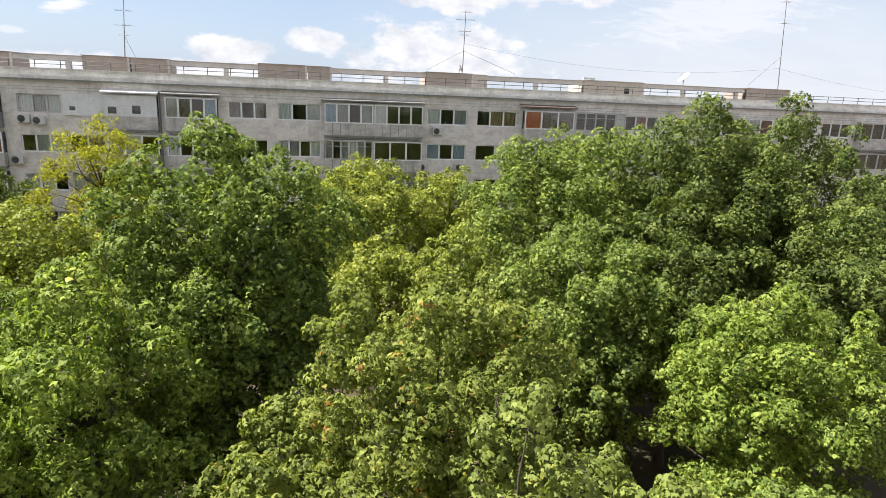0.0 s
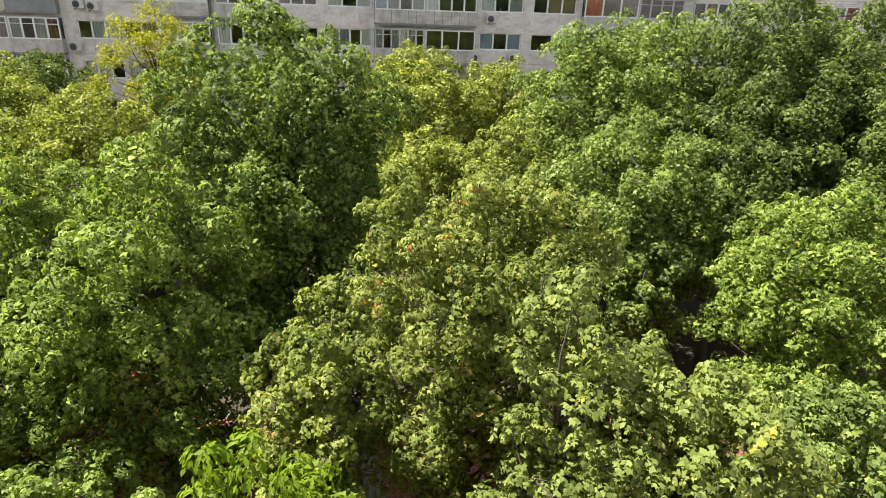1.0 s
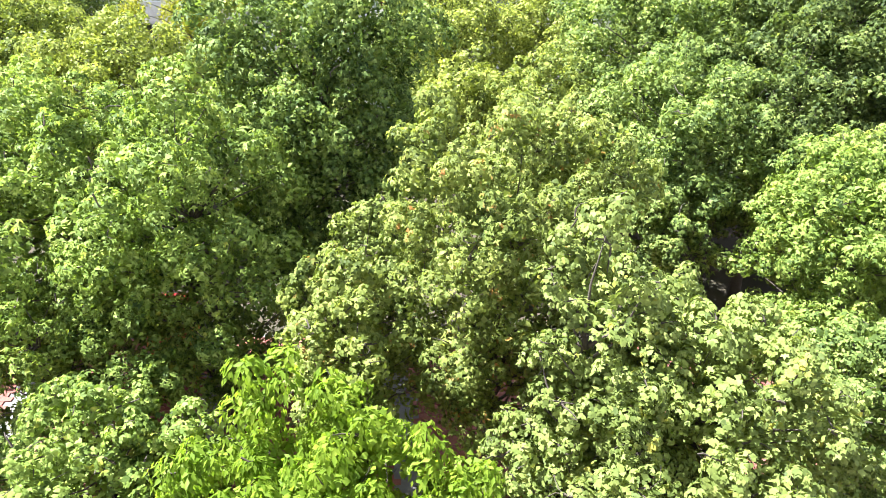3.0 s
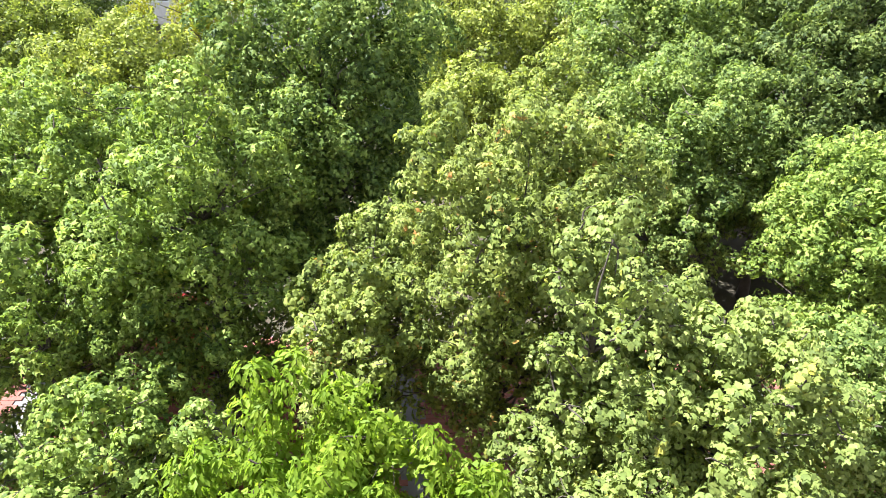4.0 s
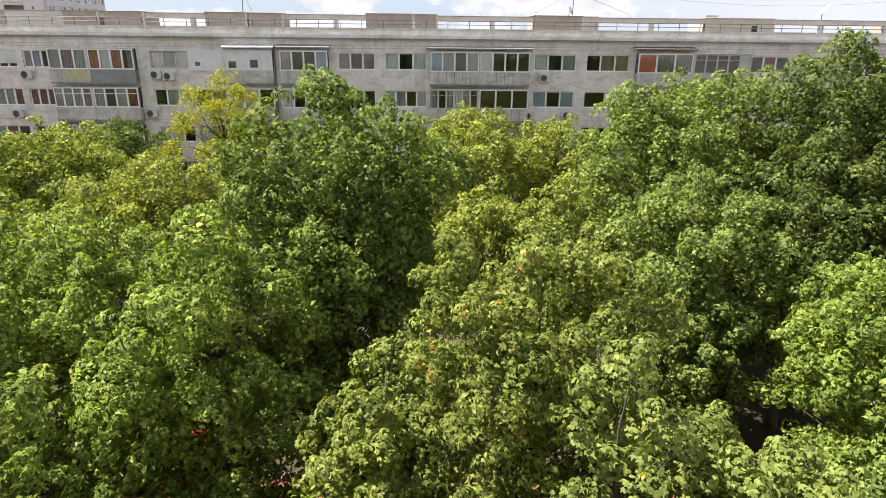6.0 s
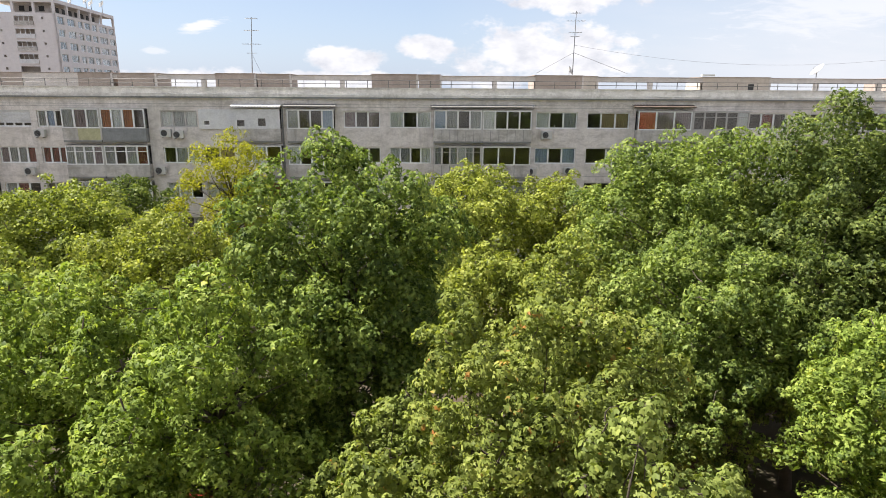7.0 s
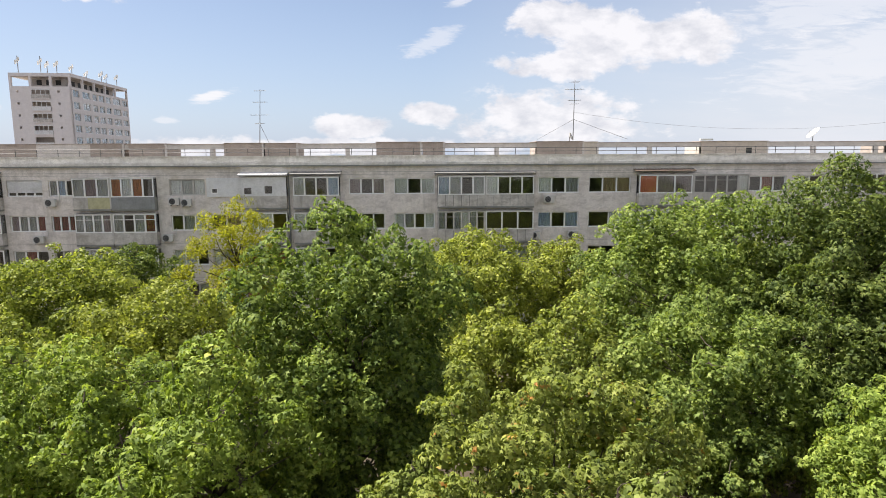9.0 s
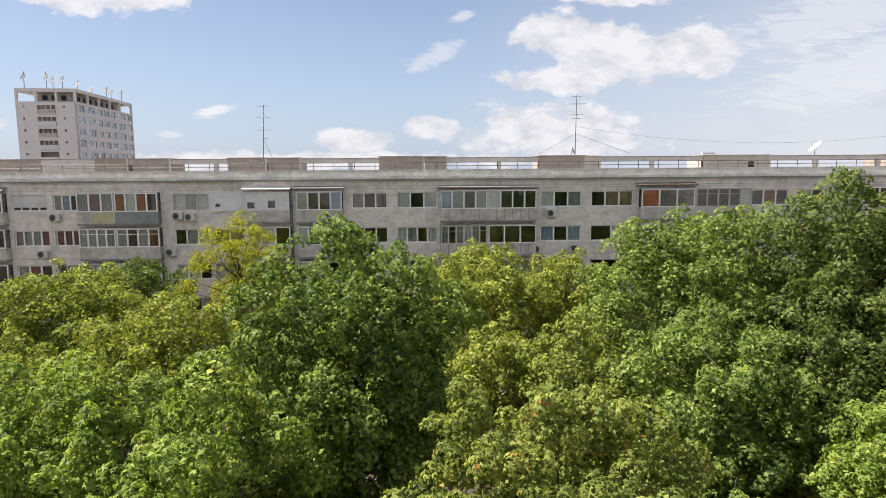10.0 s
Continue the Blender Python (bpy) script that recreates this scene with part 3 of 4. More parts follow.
# rooftop frame with drying rooms
RY = 50.0
roof_frame = tagged(new("rooftop_frame"), "pale concrete frame with drying rooms on the flat roof", "roof structure")
part("beam", boxes((-58, 38.4, RY, RY + 0.3, 16.22, 16.58)), BEAM, roof_frame)
part("beam_cap", boxes((-58, 38.5, RY - 0.08, RY + 0.4, 16.582, 16.625)), ROOM_PLASTER, roof_frame)
for x in (-52.0, -15.15, -4.7, 7.0, 19.2, 32.5, 37.6):
    part("column", boxes((x - 0.17, x + 0.17, RY + 0.003, RY + 0.297, 15.121, 16.218)), BEAM, roof_frame)
for x0, x1, mat, z in ((-45, -38, ROOM_PLASTER, 0), (-35.0, -28.4, ROOM_PLASTER, 0), (-28.3, -24.5, BEAM, 0), (-24.45, -21.95, ROOM_PLASTER, 0.04), (-21.45, -18.7, ROOM_PLASTER, 0), (-14.2, -11.3, ROOM_PLASTER, 0.04),
                    (-11.05, -8.65, ROOM_PLASTER, 0), (-2.45, 0.95, ROOM_PLASTER, 0.1), (1.15, 2.75, ROOM_PLASTER, 0.06), (10.15, 13.75, ROOM_PLASTER, 0.08), (13.8, 14.9, BEIGE, 0), (23.3, 28.55, BEIGE, 0), (38.5, 42.7, ROOM_PLASTER, 0)):
    room = part("drying_room", boxes((x0, x1, RY - 0.12, RY - 0.003, 15.121, 16.648 + z * 0.5)), mat, roof_frame)
    for a in (x0, x1 - 0.12):
        part("room_side", boxes((a, a + 0.12, RY + 0.402, RY + 2.998, 15.121, 16.648 + z * 0.5)), mat, room)
    part("room_back", boxes((x0, x1, RY + 3.0, RY + 3.12, 15.121, 16.648 + z * 0.5)), mat, room)
    part("room_roof", boxes((x0 - 0.08, x1 + 0.08, RY - 0.22, RY + 3.2, 16.652 + z * 0.5, 16.685 + z * 0.5)), ROOM_PLASTER, room)
    part("corner_post", boxes((x1 + 0.002, x1 + 0.14, RY - 0.14, RY - 0.004, 15.121, 16.648 + z * 0.5)), BEAM, room)
part("vent_opening", boxes((26.9, 27.35, RY - 0.135, RY - 0.122, 15.7, 16.15)), GRILLE, roof_frame)
part("lamp_box", boxes((23.0, 24.0, RY - 0.5, RY - 0.23, 16.72, 16.86)), UNIT_WHITE, roof_frame)


def antenna(base, top, arms, label, wires=()):
    ob = tagged(new("antenna_mast"), label, "antenna")
    bm = bmesh.new()
    tube(bm, (base, top), (0.04, 0.022), 8)
    part("mast", bm, STEEL, ob)
    b, t = Vector(base), Vector(top)
    for at, half, count in arms:
        p = b.lerp(t, at)
        bm = bmesh.new()
        tube(bm, (p + Vector((-half, -0.05, 0)), p + Vector((half, -0.05, 0.02))), 0.014, 6)
        boom = part("boom", bm, STEEL, ob)
        for k in range(count):
            x = -half + 2 * half * (k + 0.5) / count
            bm = bmesh.new()
            tube(bm, (p + Vector((x, -0.45, 0.02)), p + Vector((x, 0.45, 0.02))), 0.009, 5)
            part("element", bm, STEEL, boom)
    for end in wires:
        bm = bmesh.new()
        tube(bm, (b.lerp(t, 0.35), end), 0.012, 5)
        part("guy_wire", bm, DARK_STEEL, ob)
    return ob


antenna((-11.6, 50.6, 16.71), (-11.4, 50.6, 20.8), ((0.97, 0.45, 5), (0.76, 0.55, 6), (0.52, 0.7, 7), (0.36, 0.35, 4)), "tall grey rooftop antenna mast with several aerials", ((-10.6, 52.5, 15.13),))
antenna((13.15, 50.6, 16.79), (13.2, 50.6, 21.5), ((0.96, 0.4, 5), (0.84, 0.75, 6), (0.66, 0.5, 6), (0.60, 0.35, 4)), "tall grey rooftop antenna mast with guy wires", ((10.2, 50.1, 16.86), (17.4, 50.1, 16.86)))
antenna((42.1, 50.6, 16.71), (41.5, 50.6, 24.6), ((0.92, 0.4, 5), (0.7, 0.3, 4)), "very tall leaning rooftop antenna mast", ((38.6, 50.1, 16.86),))


def dish(at, radius, turn, tilt, label):
    ob = tagged(new("satellite_dish"), label, "satellite dish")
    m = Matrix.Translation(at) @ pose(0, 0, 0, tilt, 0, turn)
    bm = bmesh.new()
    rings = []
    for k in range(6):
        r = radius * k / 5
        rings.append([bm.verts.new(m @ Vector((r * math.cos(a), r * math.sin(a), 0.28 * r * r / radius))) for a in (2 * math.pi * j / 24 for j in range(24))] if k else [bm.verts.new(m @ Vector((0, 0, 0)))])
    for j in range(24):
        bm.faces.new((rings[0][0], rings[1][j], rings[1][(j + 1) % 24]))
    for a, b in zip(rings[1:], rings[2:]):
        for j in range(24):
            bm.faces.new((a[j], b[j], b[(j + 1) % 24], a[(j + 1) % 24]))
    got = bmesh.ops.extrude_face_region(bm, geom=bm.faces[:])
    bmesh.ops.translate(bm, vec=m.to_3x3() @ Vector((0, 0, -0.015)), verts=[g for g in got["geom"] if isinstance(g, bmesh.types.BMVert)])
    part("reflector", bm, UNIT_WHITE, ob, smooth=True)
    bm = bmesh.new()
    tube(bm, (m @ Vector((0, -radius * 0.9, 0.2 * radius)), m @ Vector((0, 0, radius * 0.8))), 0.015, 6)
    part("feed_arm", bm, STEEL, ob)
    bm = bmesh.new()
    tube(bm, (Vector(at) + Vector((0, 0.15, -0.02)), (at[0], at[1] + 0.15, 16.65)), 0.03, 8)
    part("stand", bm, STEEL, ob)


dish((32.6, 50.3, 17.22), 0.58, -96, 46, "white satellite dish on the roof beam")
dish((12.85, 50.3, 17.10), 0.30, 60, 70, "small pale satellite dish at the foot of a mast")

# overhead cables from mast to mast
for a, b, sag in (((13.2, 50.6, 19.0), (41.8, 50.6, 18.5), 1.1), ((41.8, 50.6, 18.5), (75.0, 52.0, 17.4), 1.2)):
    ob = tagged(new("overhead_cable"), "thin dark cable sagging between rooftop masts", "cable")
    bm = bmesh.new()
    pts = [Vector(a).lerp(Vector(b), k / 24) - Vector((0, 0, sag * 4 * (k / 24) * (1 - k / 24))) for k in range(25)]
    tube(bm, pts, 0.008, 5)
    part("wire", bm, STEEL, ob)

# ---- tower block in the distance ----
tower = tagged(new("tower_block"), "tall pinkish grey tower block with an open rooftop storey", "building")
TM = Matrix.Translation((-79.5, 152.0, 0)) @ Matrix.Rotation(radians(4.3), 4, "Z")
TW, TL, TH, TS = 13.3, 34.5, 31.8, 2.72


def tower_part(name, bm, mat, m, parent=None, label=""):
    bmesh.ops.transform(bm, matrix=m, verts=bm.verts[:])
    return part(name, bm, mat, parent or tower, label)


RIGHT = TM @ Matrix.Rotation(radians(90), 4, "Z")
LEFT = TM @ Matrix.Translation((-TW, 0, 0))
right_cols = ((0.9, 4.2), (5.8, 10.0), (11.4, 14.2), (15.0, 18.4), (19.4, 22.6), (23.8, 29.0), (30.2, 33.9))
left_cols = ((4.6, 8.7),)
r_holes = [(a, b, z - 0.1, z + 1.55) for a, b in right_cols for z in (TH - 2.1 - TS * k for k in range(10))]
l_holes = [(a, b, z - 0.6, z + 1.45) for a, b in left_cols for z in (TH - 2.1 - TS * k for k in range(10))]
l_holes += [(a, a + 0.5, z + 0.7, z + 1.2) for a in (1.4, 10.3) for z in (TH - 2.1 - TS * k for k in range(10))]
bm = bmesh.new()
pierced(bm, 0, TL, 0, TH, 0, 0.4, r_holes)
tower_part("wall", bm, TOWER_WALL, RIGHT)
bm = bmesh.new()
pierced(bm, 0, TW, 0, TH, 0, 0.4, l_holes)
tower_part("wall", bm, TOWER_WALL, LEFT)
tower_part("core", boxes((-TW + 0.2, -1.6, 1.8, TL, 0, TH - 0.01)), BEIGE, TM)
tower_part("rear_wall", boxes((-TW, -0.402, TL - 0.4, TL, 0, TH), (-TW, -TW + 0.19, 0.41, TL - 0.41, 0, TH)), TOWER_WALL, TM)
for i, (a, b, z, z1) in enumerate(r_holes):
    bm = bmesh.new()
    pierced(bm, a, b, z, z1, 0.16, 0.24, [(a + 0.1, (a + b) / 2 - 0.06, z + 0.1, z1 - 0.1), ((a + b) / 2 + 0.06, b - 0.1, z + 0.1, z1 - 0.1)])
    win = tower_part("window", bm, PVC if i % 3 else OLD_FRAME, RIGHT)
    tower_part("pane", boxes((a + 0.1, b - 0.1, 0.19, 0.2, z + 0.1, z1 - 0.1)), GLASS, RIGHT, win)
    if rng.random() < 0.85:
        tower_part("curtain", boxes((a + 0.15, a + 0.15 + (b - a - 0.3) * rng.choice((0.5, 1.0)), 0.32, 0.36, z, z1)), CURTAINS[rng.choice("wwwwgt")], RIGHT, win)
for a, b, z, z1 in l_holes[:10]:
    deck = tower_part("balcony", boxes((a, b, -0.25, 1.4, z - 0.12, z - 0.003)), TOWER_WALL, LEFT)
    tower_part("balcony_front", boxes((a, b, -0.25, -0.15, z, z + 0.85)), STAINED if rng.random() < 0.5 else CLADDING, LEFT, deck)
    if rng.random() < 0.75:
        window_bm = bmesh.new()
        pierced(window_bm, a, b, z + 0.86, z1, -0.10, -0.02, [(a + (b - a) * k / 4 + 0.05, a + (b - a) * (k + 1) / 4 - 0.05, z + 0.90, z1 - 0.1) for k in range(4)])
        tower_part("balcony_frame", window_bm, PVC, LEFT, deck)
# open storey with its roof slab
tower_part("roof_slab", boxes((-TW, 0, 0, TL, TH + 2.2, TH + 3.0)), TOWER_WALL, TM)
for u in (0.25, 4.4, 8.8, TW - 0.25):
    tower_part("column", boxes((-u - 0.25, -u + 0.25, 0.003, 0.5, TH, TH + 2.198)), TOWER_WALL, TM)
for v in (6.6, 13.0, 19.5, 26.0, TL - 0.3):
    tower_part("column", boxes((-0.503, -0.003, v - 0.25, v + 0.25, TH, TH + 2.198)), TOWER_WALL, TM)
tower_part("penthouse", boxes((-TW + 3.5, -2.0, 3.0, TL - 5, TH, TH + 2.198)), BEAM, TM)
for k in range(3):
    tower_part("penthouse_window", boxes((-TW + 4.6 + k * 2.1, -TW + 5.7 + k * 2.1, 2.9, 3.0, TH + 0.6, TH + 1.7)), GRILLE, TM)
for k in range(7):
    tower_part("penthouse_window", boxes((-2.0, -1.9, 5 + k * 3.3, 6.6 + k * 3.3, TH + 0.6, TH + 1.7)), GRILLE, TM)
for x, y, h in ((-12.5, 3.0, 4.2), (-9.0, 6.0, 4.6), (-8.0, 7.0, 3.6), (-4.5, 4.0, 3.2), (-2.5, 7.0, 2.4), (-1.0, 20, 2.6), (-1.4, 24, 2.2), (-1.0, 30, 3.2), (-3.0, 16, 1.8)):
    b = TM @ Vector((x, y, TH + 3.0))
    mast = tagged(new("antenna_mast"), "grey rooftop mast with panel aerials on a tower", "antenna")
    bm = bmesh.new()
    tube(bm, (b, b + Vector((0, 0, h))), 0.09, 6)
    part("mast", bm, STEEL, mast)
    for k in range(3):
        part("aerial", boxes((b.x - 0.55 + 0.4 * k, b.x - 0.3 + 0.4 * k, b.y - 0.3, b.y - 0.1, b.z + h * 0.55 + 0.3 * k, b.z + h * 0.55 + 0.9 + 0.3 * k)), UNIT_WHITE, mast)

# the block that the courtyard is seen from: a plain wall behind
bm = bmesh.new()
box(bm, -40, 60, -2.0, -1.4, 0, 19)
tagged(part("wall_south", bm, CONCRETE), "plain grey concrete wall of the near apartment block", "wall", kind="structure")

# ---- trees ----
# leaf outlines: across, along, out of the leaf's plane
LOBED = np.array([(0, 0, 0), (-0.46, 0.08, -0.14), (-0.62, 0.58, -0.18), (-0.20, 0.60, 0.04), (0, 1.08, -0.26), (0.20, 0.60, 0.04), (0.62, 0.58, -0.18), (0.46, 0.08, -0.14)])
LOBED_TRIS = np.array([(0, 2, 1), (0, 3, 2), (0, 4, 3), (0, 5, 4), (0, 6, 5), (0, 7, 6)])
FIVE = np.array([(0, 0, 0), (-0.58, 0.46, -0.20), (-0.16, 0.48, 0.03), (0, 1.05, -0.26), (0.16, 0.48, 0.03), (0.58, 0.46, -0.20)])
FIVE_TRIS = np.array([(0, 2, 1), (0, 3, 2), (0, 4, 3), (0, 5, 4)])
LONG = np.array([(0, 0, 0), (-0.21, 0.42, -0.03), (0, 1.0, -0.24), (0.21, 0.42, -0.03)])
LONG_TRIS = np.array([(0, 2, 1), (0, 3, 2)])
DART = np.array([(0, 0.22, 0.04), (-0.56, 0.40, -0.18), (0, 1.05, -0.24), (0.56, 0.40, -0.18)])
OUTLINES = {"lobed": (LOBED, LOBED_TRIS), "five": (FIVE, FIVE_TRIS), "long": (LONG, LONG_TRIS), "dart": (DART, LONG_TRIS)}


def unit(v):
    return v / np.maximum(np.linalg.norm(v, axis=-1, keepdims=True), 1e-9)


def leaf_mesh(name, pos, tip, nor, length, bend, shape, mat):
    """One mesh of many leaves, each from its foot, its tip's way and its upper side."""
    base, tris = OUTLINES[shape]
    side = np.cross(tip, nor)
    n = len(pos)
    v = pos[:, None, :] + length[:, None, None] * (base[None, :, 0:1] * side[:, None, :] + base[None, :, 1:2] * tip[:, None, :] + (base[None, :, 2] * bend[:, None])[:, :, None] * nor[:, None, :])
    f = (tris[None] + (np.arange(n) * len(base))[:, None, None]).reshape(-1)
    me = bpy.data.meshes.new(name)
    me.vertices.add(n * len(base))
    me.vertices.foreach_set("co", v.astype(np.float32).ravel())
    me.loops.add(len(f))
    me.loops.foreach_set("vertex_index", f.astype(np.int32))
    me.polygons.add(len(f) // 3)
    me.polygons.foreach_set("loop_start", np.arange(0, len(f), 3, dtype=np.int32))
    me.update(calc_edges=True)
    me.materials.append(mat)
    return me


def crown_mesh(name, seed, lobes, mat, leaf=0.16, per=46, dense=2.2, clump=0.42, droop=0.45, shape="five", under=0.14, flat=0.85, wild=0.40, rise=0.75, apart=1.45):
    """Leaves laid like shingles over domed sprays, which stand on the outside of a set of lobes (x, y, z, radius, squash)."""
    r = np.random.default_rng(seed)
    lobes = np.array(lobes, float)
    spots, outs = [], []
    for i, (x, y, z, rad, sq) in enumerate(lobes):
        n = max(6, int(2.2 * dense * 4 * math.pi * rad * rad))
        d = unit(r.normal(size=(n, 3)))
        d = d[(d[:, 2] > -0.2) | (r.random(len(d)) < under)]
        reach = rad * (0.86 + 0.26 * r.random(len(d)))
        p = np.array((x, y, z)) + d * reach[:, None] * np.array((1, 1, sq))
        keep = np.ones(len(p), bool)
        for j, (a, b, c, q, s2) in enumerate(lobes):
            if j != i:
                keep &= np.linalg.norm((p - (a, b, c)) / (1, 1, s2), axis=1) > 0.66 * q
        spots.append(p[keep])
        outs.append(d[keep])
    c, o = np.concatenate(spots), np.concatenate(outs)
    shy = (c[:, 1] > c[:, 1].mean() + 0.6) & (c[:, 2] < c[:, 2].mean())
    stay = ~shy | (r.random(len(c)) < 0.25)
    c, o = c[stay], o[stay]
    # sprays keep a distance from one another
    chosen, free = [], np.ones(len(c), bool)
    for i in r.permutation(len(c)):
        if free[i]:
            chosen.append(i)
            free &= ((c - c[i]) ** 2).sum(1) > (apart * clump) ** 2
    c, o = c[chosen], o[chosen]
    k = len(c)
    up = np.array((0, 0, 1.0))
    axis = unit(o * 0.55 + up * rise + r.normal(size=(k, 3)) * 0.22)
    size = clump * (0.72 + 0.60 * r.random(k))
    # each spray is longer along its twig than across
    along = unit(o - axis * (o * axis).sum(1)[:, None] + r.normal(size=(k, 3)) * 0.2)
    along = unit(along - axis * (along * axis).sum(1)[:, None])
    across = np.cross(axis, along)
    m = np.maximum(5, (per * (size / clump) ** 2 * (0.75 + 0.5 * r.random(k))).round().astype(int))
    own = np.repeat(np.arange(k), m)
    n = len(own)
    turn, rho = 2 * math.pi * r.random(n), np.sqrt(r.random(n))
    lx, ly = np.cos(turn) * rho * 1.15, np.sin(turn) * rho * 0.90
    e = along[own] * np.cos(turn)[:, None] + across[own] * np.sin(turn)[:, None]
    low = (r.random(n) < 0.22) * (0.25 + 0.6 * r.random(n))
    lift = -flat * rho ** 2 + 0.11 * r.normal(size=n) - low
    pos = c[own] + size[own, None] * (along[own] * lx[:, None] + across[own] * ly[:, None] + axis[own] * lift[:, None])
    nor = unit(axis[own] + e * (1.5 * flat * rho)[:, None] + r.normal(size=(n, 3)) * (wild + 0.45 * (low > 0))[:, None])
    tip = e * 0.85 - up * (droop * (0.4 + r.random(n)))[:, None] + r.normal(size=(n, 3)) * 0.45
    tip = unit(tip - nor * (tip * nor).sum(1)[:, None])
    length = leaf * (0.62 + 0.62 * r.random(n))
    return leaf_mesh(name, pos - tip * (length * 0.4)[:, None], tip, nor, length, 0.4 + 1.4 * r.random(n), shape, mat), c


def inner_mesh(name, seed, lobes, mat):
    """Larger shaded leaves inside the lobes."""
    r = np.random.default_rng(seed + 500)
    lobes = np.array([b for b in lobes if b[3] > 0.45], float)
    n = np.maximum(8, (190 * lobes[:, 3] ** 2 * np.maximum(1.0, lobes[:, 3])).astype(int))
    idx = np.repeat(np.arange(len(lobes)), n)
    k = len(idx)
    d = unit(r.normal(size=(k, 3))) * (0.74 * r.random(k) ** 0.4)[:, None]
    pos = lobes[idx, :3] + d * lobes[idx, 3:4] * np.stack([np.ones(k), np.ones(k), lobes[idx, 4]], 1)
    nor = unit(r.normal(size=(k, 3)) * 0.6 + np.array((0, 0, 1.0)))
    tip = unit(np.cross(nor, r.normal(size=(k, 3))))
    return leaf_mesh(name, pos, tip, nor, 0.13 + 0.06 * r.random(k), np.ones(k), "dart", mat)


def bent(a, b, r, sway, steps=6):
    """Points from a to b that wander a little."""
    a, b = np.array(a, float), np.array(b, float)
    off = r.normal(size=3) * sway
    t = np.linspace(0, 1, steps)[:, None]
    return a + (b - a) * t + off * np.sin(t * math.pi) + r.normal(size=(steps, 3)) * sway * 0.12 * np.sin(t * math.pi)


def tree(name, label, x, y, foot, top, radius, mat, seed, lobes=14, crown=0.62, lean=(0.0, 0.0), group="", extra=(), taper=1.0, leaders=9, twigs=85, **leaves):
    """A broadleaf tree: crown from the share `crown` of its height, made of lobes on limbs."""
    r = np.random.default_rng(seed + 1000)
    zb = foot + (top - foot) * (1 - crown)
    h = top - zb
    spots = []
    lobes = int(lobes * 1.6)
    for i in range(lobes):
        f = (i + 0.5) / lobes
        zz = zb + h * (0.06 + 0.80 * f)
        wide = radius * (0.70 + 0.75 * f if f < 0.4 else math.sqrt(max(0.02, 1 - ((f - 0.4) / (0.72 - 0.2 * (1 - taper))) ** 2)))
        rad = radius * (0.17 + 0.18 * r.random()) * (1.0 - 0.22 * f)
        a = i * 2.399 + r.random() * 0.7
        ring = max(0.0, wide - rad * 0.7) * (0.72 + 0.46 * r.random())
        spots.append((x + lean[0] * f + ring * math.cos(a), y + lean[1] * f + ring * math.sin(a), zz, rad, 0.58 + 0.32 * r.random()))
    tr = radius * 0.26
    spots.append((x + lean[0], y + lean[1], top - tr * 1.05, tr, 1.05))
    for f, q in ((0.22, 0.50), (0.46, 0.55), (0.70, 0.42)):
        spots.append((x + lean[0] * f, y + lean[1] * f, zb + h * f, radius * q, 0.9))
    # upright leader shoots over the upper half of the crown
    for i in range(leaders):
        a, d = i * 2.399 + r.random(), radius * (0.15 + 0.75 * math.sqrt((i + 0.3) / leaders))
        zs = top - h * (0.01 + 0.34 * (d / radius) ** 2 + 0.05 * r.random())
        tall = radius * (0.10 + 0.09 * r.random())
        for k in range(3):
            spots.append((x + lean[0] + d * math.cos(a) + r.normal() * 0.06, y + lean[1] + d * math.sin(a) + r.normal() * 0.06, zs - k * tall * 1.5, tall * (0.62 + 0.26 * k), 1.5))
    spots += list(extra)
    ob = tagged(new(name), label, "tree", group)
    bm = bmesh.new()
    trunk_pts = bent((x, y, -0.05), (x + lean[0] * 0.6, y + lean[1] * 0.6, top - h * 0.36), r, 0.16, 9)
    thick = 0.035 + 0.011 * (top - foot)
    tube(bm, trunk_pts, [thick * (1.25 - 1.05 * k / 8) + (0.06 if k == 0 else 0) for k in range(9)], 10)
    part("trunk", bm, BARK, ob, smooth=True)
    me, clumps = crown_mesh("crown", seed, spots, mat, **leaves)
    crown_ob = new("crown", me)
    crown_ob.parent = ob
    inner = new("inner_foliage", inner_mesh("inner_foliage", seed, spots, mat))
    inner.parent = ob
    for s in spots[:lobes + 1]:
        f = max(0.25, min(0.92, (s[2] - s[3] * 0.6) / (top - h * 0.36) - 0.12))
        at = trunk_pts[0] + (trunk_pts[-1] - trunk_pts[0]) * f
        bm = bmesh.new()
        tube(bm, bent(at, at + (np.array(s[:3]) - at) * 0.88, r, 0.18, 6), [thick * (0.30 - 0.26 * k / 5) for k in range(6)], 6)
        part("limb", bm, BARK, ob, smooth=True)
    # twigs from the lobes out to their sprigs
    bm = bmesh.new()
    mids = np.array([s[:3] for s in spots])
    for p in clumps[r.permutation(len(clumps))[:twigs]]:
        m0 = mids[np.argmin(np.linalg.norm(mids - p, axis=1))]
        tube(bm, bent(m0, p, r, 0.10, 4), [0.022, 0.016, 0.011, 0.006], 4)
    tagged(part("twig", bm, BARK, ob), kind="stuff")
    return ob


